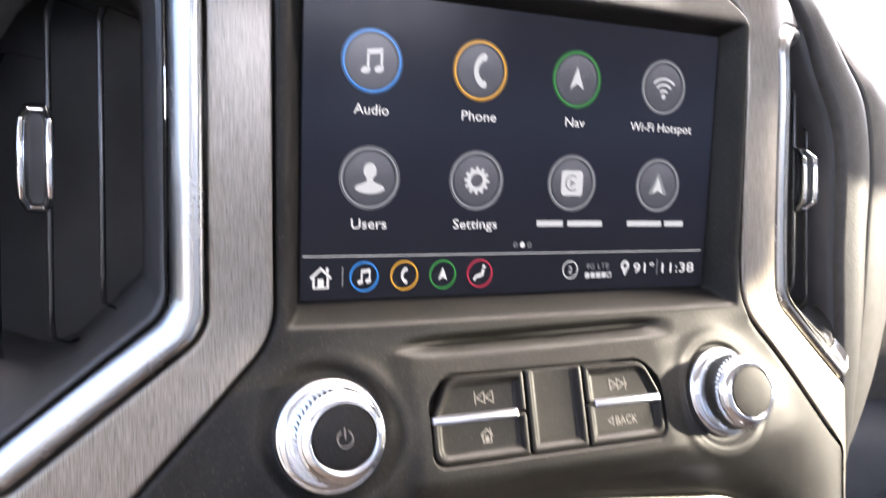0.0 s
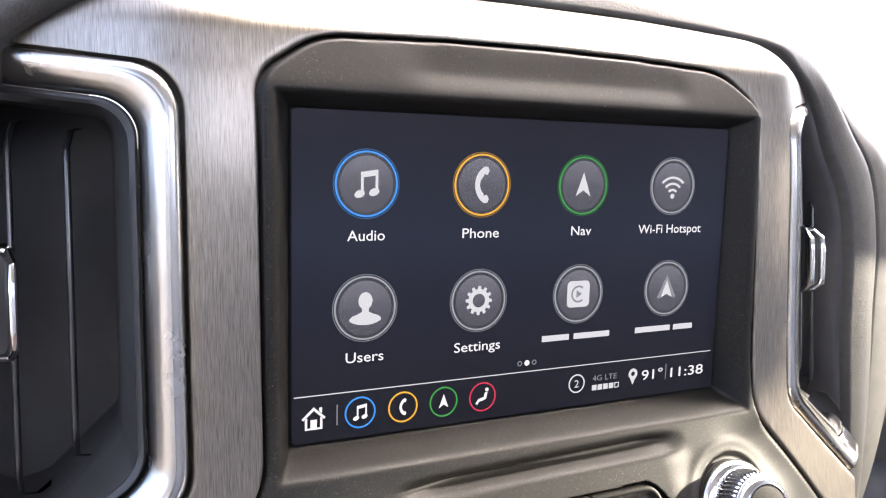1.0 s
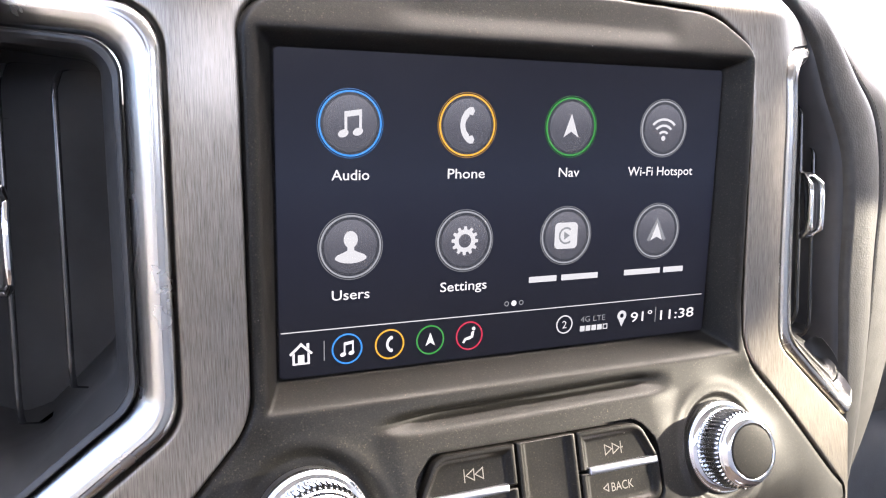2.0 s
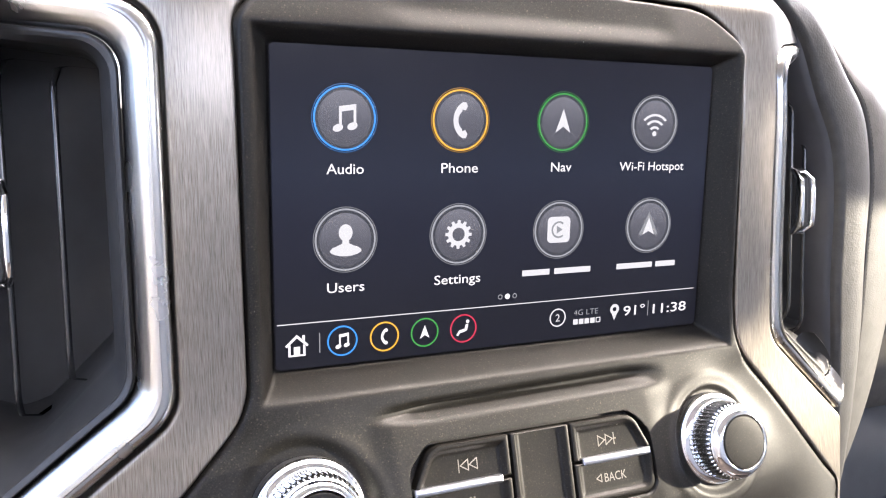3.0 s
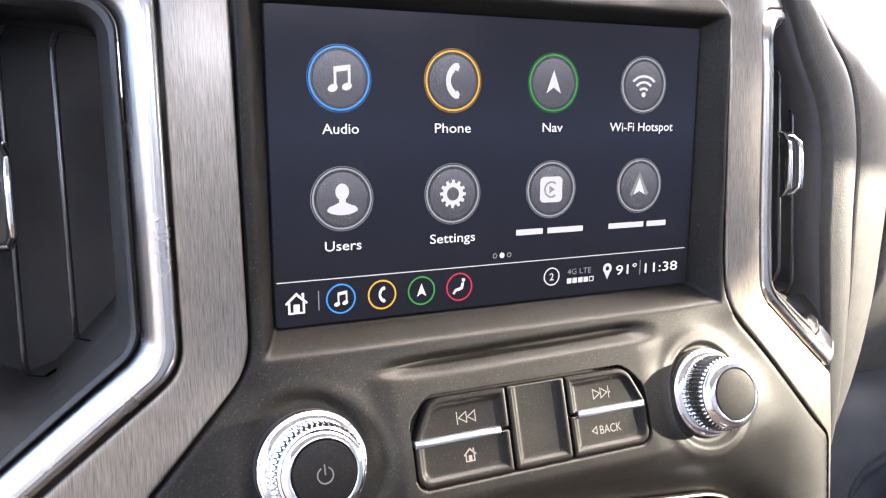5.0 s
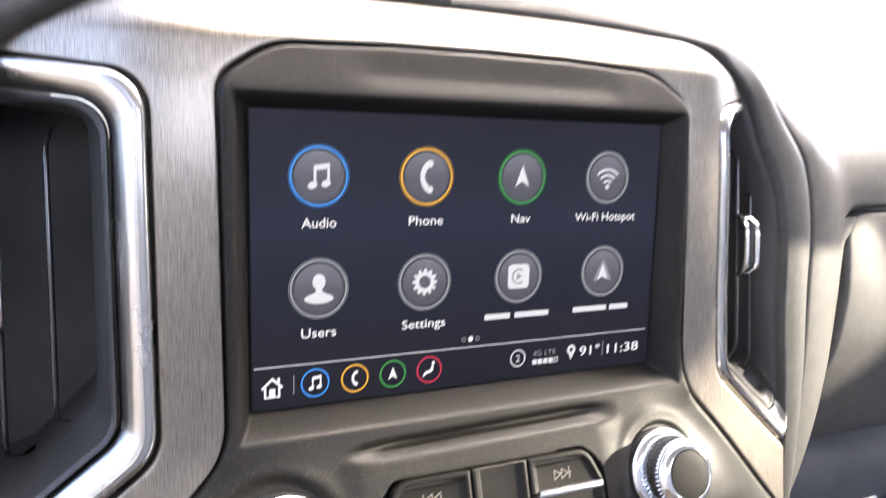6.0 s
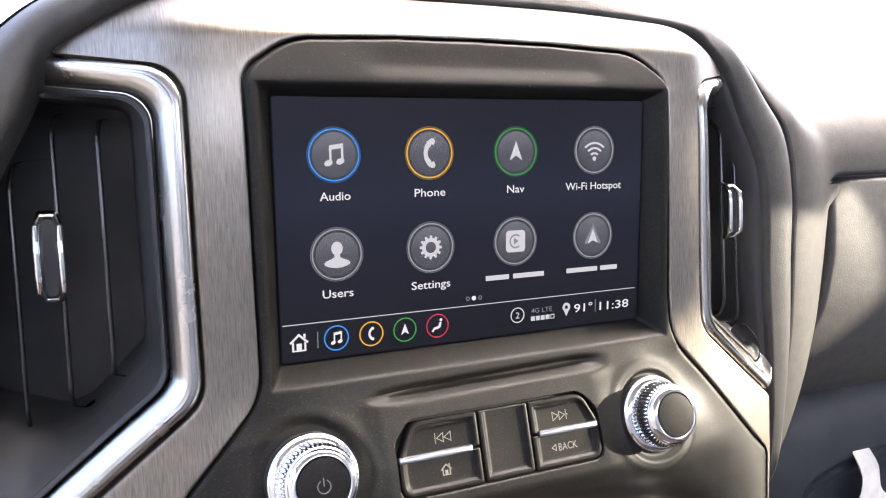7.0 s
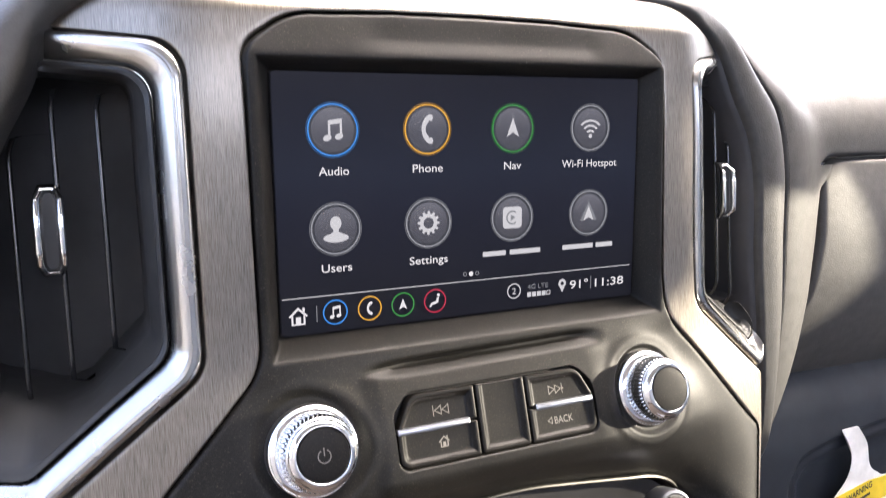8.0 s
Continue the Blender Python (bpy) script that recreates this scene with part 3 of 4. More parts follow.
    part("separator", plate(bmesh.new(), [(-72.9, -47.6), (-72.55, -47.6), (-72.55, -40.8), (-72.9, -40.8)], -0.1, -0.02), grey, top)
    badge = part("number_badge", ringshape(bmesh.new(), 20.0, -43.9, 3.1, 3.6, -0.14, -0.02, 40), soft, top)
    lettering("2", 20.0, -43.9, 3.0, 2.0, -0.1, soft, badge, "digit")
    lettering("4G LTE", 32.8, -42.6, 2.3, 11.2, -0.1, grey, top, "caption")
    for k in range(5):
        x = 27.1 + 2.62 * k
        if k < 4:
            bar = plate(bmesh.new(), [(x, -47.4), (x + 2.1, -47.4), (x + 2.1, -45.3), (x, -45.3)], -0.1, -0.02)
        else:
            bar = bmesh.new()
            for a, b, c, d in ((0, 0, 2.1, 0.35), (0, 1.75, 2.1, 2.1), (0, 0.35, 0.35, 1.75), (1.75, 0.35, 2.1, 1.75)):
                plate(bar, [(x + a, -47.4 + b), (x + c, -47.4 + b), (x + c, -47.4 + d), (x + a, -47.4 + d)], -0.1, -0.02)
        part("signal_bar", bar, soft, top)
    bm = ringshape(bmesh.new(), 46.3, -42.8, 0.9, 2.1, -0.12, -0.02, 28)
    plate(bm, [(44.7, -43.9), (47.9, -43.9), (46.3, -47.2)], -0.12, -0.02)
    part("place_pin", bm, soft, top)
    lettering("91°", 55.8, -43.8, 4.1, 10.4, -0.1, white, top, "digits", 0.005)
    part("separator", plate(bmesh.new(), [(62.5, -46.8), (62.8, -46.8), (62.8, -40.6), (62.5, -40.6)], -0.1, -0.02), grey, top)
    lettering("11:38", 73.6, -44.1, 4.1, 17.0, -0.1, white, top, "digits", 0.005)
    return top


# ---- knobs ----
def frame_on(axis, at):
    n = axis.normalized()
    u = Vector((1, 0, 0))
    v = n.cross(u).normalized()
    v = v if v.z > 0 else -v
    return lambda a, b, c: tuple(at + u * a + v * b + n * c)


def lathe(bm, place, profile, n=96, tooth=None, cap=False):
    rings = []
    for i, (r, h) in enumerate(profile):
        ring = []
        for k in range(n):
            a = 2 * math.pi * k / n
            q = r + (tooth(k, i) if tooth else 0)
            ring.append(place(q * math.cos(a), q * math.sin(a), h))
        rings.append(ring)
    return loft(bm, rings, True, False, cap)


def knob(side, label):
    at = KNOBS[side]
    top = thing("rotary_knob", at, label, "knob", "rotary knobs")
    place = frame_on(AXIS, at)
    part("base_ring", lathe(bmesh.new(), place, [(14.0, 0.6), (16.8, 0.6), (17.5, 1.2), (17.6, 2.4), (17.3, 3.2), (16.9, 3.5), (16.6, 3.4), (16.4, 3.7), (15.8, 4.1), (14.9, 4.4), (14.2, 4.2)]), CHROME, top, "chrome base ring")
    part("gap_ring", lathe(bmesh.new(), place, [(17.3, -5.0), (17.6, -1.5), (17.5, 0.8), (14, 0.8)]), DARK, top)

    def tooth(k, i):
        if not 2 <= i <= 8:
            return 0.0
        return -0.55 + 0.5 * math.cos(2 * math.pi * (k + 0.6 * i) / 8)

    part("grip", lathe(bmesh.new(), place, [(14.2, 4.0), (14.6, 4.6), (14.9, 5.2), (14.85, 6.4), (14.75, 7.8), (14.6, 9.2), (14.48, 10.8), (14.35, 12.2), (14.1, 13.2), (13.2, 13.7)], 400, tooth), CHROME, top, "knurled chrome grip", sharp=1.2)
    part("collar", lathe(bmesh.new(), place, [(13.2, 13.3), (13.5, 13.8), (13.45, 14.4), (13.1, 14.9), (12.75, 15.0), (12.6, 15.4), (12.3, 16.0), (11.6, 16.7), (10.9, 17.1), (10.4, 17.3), (10.05, 17.25), (9.85, 16.5)], 128), CHROME, top, "polished chrome collar", sharp=1.6)
    cap = part("cap", lathe(bmesh.new(), place, [(9.7, 16.0), (9.65, 16.9), (9.35, 17.3), (7.4, 17.5), (4.2, 17.62), (0.05, 17.66)], 72, None, True), BUTTON, top, "dark satin cap")
    if side < 0:
        def flat_on(pts, h):
            return [place(a, b, h) for a, b in pts]
        bm = bmesh.new()
        o, i = circle(0, -0.4, 2.55, 36, 118, 422), circle(0, -0.4, 2.15, 36, 118, 422)
        loft(bm, [flat_on(o + i[::-1], 17.60), flat_on(o + i[::-1], 17.80)], True, True, True)
        b = [(-0.2, -0.3), (0.2, -0.3), (0.2, 2.7), (-0.2, 2.7)]
        loft(bm, [flat_on(b, 17.60), flat_on(b, 17.80)], True, True, True)
        part("power_symbol", bm, PRINT, cap, "printed grey power symbol", smooth=False)
    return top


# ---- buttons ----
def buttons():
    centre = Vector((-3.0, -28.9, -89.0))
    n = Vector((0, -0.954, 0.30)).normalized()
    place = frame_on(n, Vector((0, centre.y, centre.z)))
    top = thing("button_panel", centre, "dark satin push-button block with silver bars", "buttons")

    def pocket(points, name, label, open_to=0):
        """A button with a rim and a sunken field, which may run out to its lower (-1) or upper (1) edge."""
        lo, hi = min(p[1] for p in points), max(p[1] for p in points)

        def shrunk(d):
            out = []
            for x, z, q in inset(points, d):
                if open_to < 0 and z < (lo + hi) / 2:
                    z = lo + min(d, 0.5)
                if open_to > 0 and z > (lo + hi) / 2:
                    z = hi - min(d, 0.5)
                out.append((x, z, q))
            return rounded(out, 6, 3)

        bm = bmesh.new()
        rings = [[place(p.x, p.y, h) for p in shrunk(d)] for h, d in ((-4.5, 0), (0.5, 0), (1.0, 0.25), (1.2, 0.7), (1.25, 1.5), (1.12, 1.85), (0.8, 2.2), (0.2, 2.9), (-0.08, 3.3), (-0.18, 4.2))]
        loft(bm, rings, True, True, True)
        return part(name, bm, BUTTON, top, label, sharp=0.55)

    # local b runs up the face, from the middle of the block
    left_up = pocket([(-50.0, 0.5, 0.6), (-14.4, 0.5, 0.5), (-14.4, 14.1, 0.5), (-42.8, 14.1, 7.0), (-50.0, 7.2, 5.5)], "button", "skip-back button", -1)
    left_low = pocket([(-50.0, -14.6, 4.5), (-14.4, -14.6, 0.5), (-14.4, -0.3, 0.5), (-50.0, -0.3, 0.6)], "button", "home button", 1)
    pocket([(-13.6, -14.6, 1.5), (9.6, -14.6, 1.5), (9.6, 14.1, 0.6), (-13.6, 14.1, 0.6)], "button", "blank middle button", 1)
    right_up = pocket([(10.4, 0.5, 0.6), (44.0, 0.5, 0.6), (44.0, 7.2, 5.5), (37.2, 14.1, 7.0), (10.4, 14.1, 0.5)], "button", "skip-forward button", -1)
    right_low = pocket([(10.4, -14.6, 0.6), (44.0, -14.6, 4.5), (44.0, -0.3, 0.6), (10.4, -0.3, 0.5)], "button", "back button", 1)
    for x0, x1 in ((-49.9, -17.8), (13.8, 43.3)):
        bm = bmesh.new()
        o = rounded([(x0, -1.3, 0.6), (x1, -1.3, 0.6), (x1, 1.4, 0.6), (x0, 1.4, 0.6)], 4, 3)
        loft(bm, [[place(p.x, p.y, h) for p in offset(o, d)] for h, d in ((-1.5, 0), (1.0, 0), (1.4, 0.25), (1.55, 0.7))], True, True, True)
        part("silver_bar", bm, SATIN, top, "satin silver bar")

    def printed(shapes, holder):
        bm = bmesh.new()
        for s in shapes:
            loft(bm, [[place(a, q, -0.2) for a, q in s], [place(a, q, -0.08) for a, q in s]], True, True, True)
        part("symbol", bm, PRINT, holder, "printed grey symbol", smooth=False)

    def strokes(pts, w=0.32):
        out = []
        for (a, c), (d, e) in zip(pts, pts[1:]):
            t = Vector((d - a, e - c)).normalized() * w / 2
            k = Vector((-t.y, t.x))
            out.append([(a - t.x - k.x, c - t.y - k.y), (d + t.x - k.x, e + t.y - k.y), (d + t.x + k.x, e + t.y + k.y), (a - t.x + k.x, c - t.y + k.y)])
        return out

    def tri(x, z, w, h):
        return strokes([(x, z), (x + w, z + h), (x + w, z - h), (x, z)])

    printed(strokes([(-33.2, 8.2), (-33.2, 4.2)]) + tri(-32.6, 6.2, 2.9, 1.8) + tri(-29.3, 6.2, 2.9, 1.8), left_up)
    printed(strokes([(28.8, 8.2), (28.8, 4.2)]) + tri(28.2, 6.2, -2.9, 1.8) + tri(24.9, 6.2, -2.9, 1.8), right_up)
    printed([[(-30.0 + a * 1.0, -6.6 + c) for a, c in s] for s in glyph_shapes("house", 0, 0, 3.1)], left_low)
    printed(tri(19.6, -6.8, 2.0, 1.3), right_low)
    word = lettering("BACK", 27.6, 0, 3.2, 9.4, 0, PRINT, right_low, "lettering")
    me = word.data
    base = origin_of(right_low)
    for v in me.vertices:
        g = (v.co + base - Vector((0, 0, Z0))) * 1000
        v.co = Vector(place(g.x, g.z - 6.8, -0.08)) / 1000 + Vector((0, 0, Z0)) - base
    return top


# ---- vents ----
def slat_depth(x, z):
    return 17.5 + 0.40 * (abs(x) - 147) + 0.09 * z


def chrome_depth(x, z):
    return float(trim_depth(np.array(x), np.array(z)))


def vent(side, label):
    top = thing("air_vent", (side * 160, 30, -20), label, "air vent", "dashboard air vents")
    edge = rounded(VENT_EDGE[:3] + VENT_ENDS[side][0], 12, 10, False)
    inner_edge = rounded(VENT_IN[:3] + VENT_ENDS[side][1], 12, 10, False)
    pairs = list(zip(edge, inner_edge))

    def mirrored(rings):
        return [[(side * x, y, z) for x, y, z in ring] for ring in rings]

    prof = [(0.2, 8.0), (0.22, 2.0), (0.45, 1.0), (0.9, 0.2), (1.6, -0.5), (2.6, -0.9), (3.7, -0.8), (4.6, -0.45), (5.3, -0.1), (6.0, 0.4), (7.0, 1.2), (8.0, 2.2), (9.0, 3.3), (10.0, 4.7), (10.7, 6.2), (10.8, 9.0)]
    rings = []
    for d, sink in [(p.x, p.y) for p in smooth_path([(a, b, 0) for a, b in prof], 64)]:
        ring = []
        for p, w in pairs:
            q, steep = p.lerp(w, d / 13.4), 1.0 + (0.4 if side < 0 else 1.5) * min(1.0, abs(w.x - p.x) / 13.4)
            ring.append((q.x, chrome_depth(side * p.x, p.y) + (sink * steep if d > 4 else sink), q.y))
        rings.append(ring)
    part("chrome_surround", loft(bmesh.new(), mirrored(rings), False, False, False), SATIN_CHROME, top, "satin chrome surround", sharp=1.2)
    # housing: lip, funnel, throat
    def ring_at(d, sink):
        pts = []
        for p, w in pairs:
            q, steep = p.lerp(w, d / 13.4), 1.0 + (0.4 if side < 0 else 1.5) * min(1.0, abs(w.x - p.x) / 13.4)
            pts.append((q.x, chrome_depth(side * p.x, p.y) + sink * steep + (1.5 if side > 0 else 0.0), q.y))
        (xa, ya, za), (xb, yb, zb) = pts[-1], pts[0]
        foot = (180, za + 16, 4) if side > 0 else (201 - 0.3 * d, za + 4, 2)
        close = rounded([(xa, za, 0), foot, (201 - 0.3 * d, 26, 8), (xb + 6, zb - 2, 4), (xb, zb, 0)], 6, 5, False)[1:-1]
        for k, p in enumerate(close):
            t = (k + 1) / (len(close) + 1)
            pts.append((p.x, max(ya + (yb - ya) * t + 4 * math.sin(math.pi * t), 24.0 * float(step(t, 0.0, 0.12)) if side > 0 else -99), p.y))
        return pts

    throat = rounded([(170, 53.0, 6), (135.4, 49.0, 7), (135.4, -47.0, 8), (158, -71.5, 8), (168, -75.5, 8), (184, -71.0, 6), (198, -68.0, 4), (198, 26, 10)] if side < 0 else
                     [(170, 53.0, 6), (136.0, 49.0, 7), (136.0, -49.0, 8), (163, -69.0, 8), (184, -71.0, 6), (198, -68.0, 4), (198, 26, 10)], 12, 30)
    tc = [Vector((p.x, p.y)) for p in throat]
    rings = [ring_at(11.15, 9.0), ring_at(11.2, 6.3), ring_at(11.5, 5.4), ring_at(12.0, 5.0), ring_at(12.8, 5.4), ring_at(13.4, 6.4)]
    rim, mid = rings[-1], Vector((165, -8))
    target = []
    for x, y, z in rim:
        p = Vector((x, z))
        way, q = p - mid, p
        for a, b in zip(tc, tc[1:] + tc[:1]):
            d = b - a
            k = way.x * d.y - way.y * d.x
            if abs(k) < 1e-9:
                continue
            u = ((a - mid).x * d.y - (a - mid).y * d.x) / k
            v = ((a - mid).x * way.y - (a - mid).y * way.x) / k
            if u > 0 and -1e-6 <= v <= 1 + 1e-6:
                q = mid + way * u
                break
        target.append((q.x, slat_depth(q.x, q.y) + 4.0, q.y))
    for s_, b_ in ((0.04, 0.0), (0.15, 0.10), (0.3, 0.24), (0.5, 0.44), (0.7, 0.66), (0.86, 0.85), (0.96, 0.97), (1.0, 1.12)):
        rings.append([(x + (u - x) * s_, y + (v - y) * b_, z + (w - z) * s_) for (x, y, z), (u, v, w) in zip(rim, target)])
    last = rings[-1]
    if side > 0:
        # the pad hides the outer end of this funnel
        rings = [ring[:len(edge)] for ring in rings]
        last = [(p.x, slat_depth(p.x, p.y) + 4.5, p.y) for p in throat]
    part("housing", loft(bmesh.new(), mirrored(rings), side < 0), FUNNEL, top, "dark grey plastic funnel", sharp=1.0)
    if side > 0:
        # the ramp curls up at its lower end
        lip = smooth_path([(171.5, -0.5, -91.0), (175.6, 2.0, -83.0), (173.6, 4.5, -74.0), (168.0, 7.2, -66.6)], 16)
        foot = smooth_path([(164.5, 6.0, -80.5), (164.0, 10.5, -74.5), (163.0, 13.0, -70.5), (165.0, 12.0, -67.6)], 16)
        curl = [[tuple(p + (q - p) * k / 6 + Vector((0, 2.2 * math.sin(math.pi * k / 6), 0))) for p, q in zip(lip, foot)] for k in range(7)]
        rim_back = [(p.x + 1.2, p.y + 5.0, p.z) for p in lip]
        part("funnel_end", loft(bmesh.new(), [rim_back, [(p.x + 0.5, p.y + 0.5, p.z) for p in lip]] + curl, False), FUNNEL, top, "upturned end of the funnel", sharp=1.3)
    back = [last, [(x, y + 36, z) for x, y, z in last]]
    part("throat", loft(bmesh.new(), mirrored(back), True, False, True), DEEP, top)
    for k, x in enumerate((148.4, 164.0, 179.8, 195.0) if side < 0 else (148.4, 164.6, 180.8)):
        lo, hi = (-44.0, -56.0, -65.0, -67.0)[k], (43.5, 45.5, 27.0, 20.0)[k]
        bm, lean = bmesh.new(), -0.45 if side < 0 else 0.1
        outline = [(lo - 14.0, 16), (lo - 10.0, 6.5), (lo - 6.0, 2.4), (lo - 2.0, 0.5), (lo + 1.0, 0.0), (hi - 8.5, 0.0), (hi - 6.5, 0.7), (hi - 4.5, 2.6), (hi + 0.5, 9.0), (hi + 1.5, 14), (hi + 3, 60), (lo - 14, 60)]

        def edge_line(w, deep):
            return [(x + w + lean * max(d - 6.5, 0), slat_depth(x, z) + d + deep, z) for z, d in outline]

        loft(bm, mirrored([edge_line(-1.0, 1.3), edge_line(-0.8, 0.5), edge_line(-0.3, 0.0), edge_line(0.3, 0.0), edge_line(0.8, 0.5), edge_line(1.0, 1.3), edge_line(-1.0, 1.3)]), True)
        part("slat", bm, SLAT, top, sharp=1.2)
    # the sliding tab on the middle slat
    cx, zt, zb = 167.8, 10.2, -23.8 if side < 0 else -20.8
    tab_outline = [(-5.9, zb + 4.2, 1.4), (-3.6, zb - 0.6, 1.2), (3.0, zb - 0.6, 1.2), (4.9, zb + 4.2, 1.4), (4.9, zt - 4.2, 1.4), (3.0, zt + 0.6, 1.2), (-3.6, zt + 0.6, 1.2), (-5.9, zt - 4.2, 1.4)]
    def o(d):
        return rounded(inset(tab_outline, d), 4, 4)

    def at(points, d, k=0.0):
        return [(cx + p.x, slat_depth(cx, p.y) - 9.0 + d + 0.10 * p.x + 7.0 * max(0.0, abs(p.y - (zt + zb) / 2) - 10.5) / 6.0 * (1 - k), p.y) for p in points]

    tab = part("tab", loft(bmesh.new(), mirrored([at(o(2.6), 3.2), at(o(2.6), 1.4), at(o(2.2), 0.5), at(o(1.3), 0.0), at(o(0.4), 0.5), at(o(0), 1.7), at(o(0.2), 3.6), at(o(1.6), 5.4), at(o(3.0), 6.0)]), True), CHROME, top, "chrome adjuster tab", sharp=1.2)
    part("insert", loft(bmesh.new(), mirrored([at(o(2.4), 3.2), at(o(3.2), 3.0), at(o(3.35), 3.0)]), True, False, True), DARK, tab, "dark insert", sharp=0.8)
    return top


fascia()
surround()
display()
knob(-1, "chrome rotary knob with knurled grip, power symbol on dark cap")
knob(1, "chrome rotary knob with a knurled grip and plain dark cap")
buttons()
vent(-1, "tall dashboard air vent with chrome surround, driver side")
vent(1, "tall dashboard air vent with chrome surround, passenger side")


# ---- dashboard pad and skins ----
PAD_IN = [(0, 30, 97), (60, 28, 96.5), (126, 18, 90), (147, 19, 80), (163.5, 23, 68.2), (174, 22, 46), (187, 20.5, 20), (192.5, 20, -10), (195, 20, -45), (199.5, 19, -85), (203, 18, -130), (204, 22, -168), (203, 40, -195), (203, 90, -240)]
PAD_OUT = [(0, 44, 108.5), (60, 42, 107.0), (135, 37, 103.0), (158, 35, 92.5), (175, 33, 80.5), (197, 31, 57.5), (213.5, 30, 38), (221.8, 29, 6), (223.6, 29, -30), (224.4, 28.5, -78), (219.6, 28, -130), (213.5, 29, -168), (210, 45, -195), (206, 95, -240)]


def glove_left(z):
    """Where the padded glovebox panel begins, going down its slanting edge."""
    return float(np.interp(-z, [-8, 2, 42, 80, 110, 131, 154, 172, 185, 240], [281, 278, 273.5, 264.5, 251, 240, 227, 218, 212, 206]))


def dash_depth(x, z):
    """The passenger-side dash face."""
    y = 28 + 21 * (1 - np.exp(-np.maximum(x - 223, 0) / 34.0))
    return y + 0.012 * np.maximum(z - 20, 0) ** 2


def strip_at(p, s):
    """A place on the strip between the seam (p) and the glovebox."""
    x = p.x + (glove_left(p.z) - 2.2 + 12.0 * float(step(p.z, -11, -2)) - p.x) * s
    return Vector((x, skin_y(p, x, p.z) + 10.0 * max(0, s - 0.95) / 0.05, p.z))


def face_low(x):
    """The lower edge of the upper dash face: it rises to clear the padded glovebox panel."""
    return 2.0 + 7.4 * float(step(x, 264, 284))


def skin_y(p, x, z):
    """Depth of the dash skin at x, z, going out from the seam at p."""
    d = x - p.x
    return p.y - 1.0 + (float(dash_depth(np.array(x), np.array(z))) + 1.0 - p.y) * float(step(d, 0, 58)) + 5.0 * math.exp(-d / 0.6)


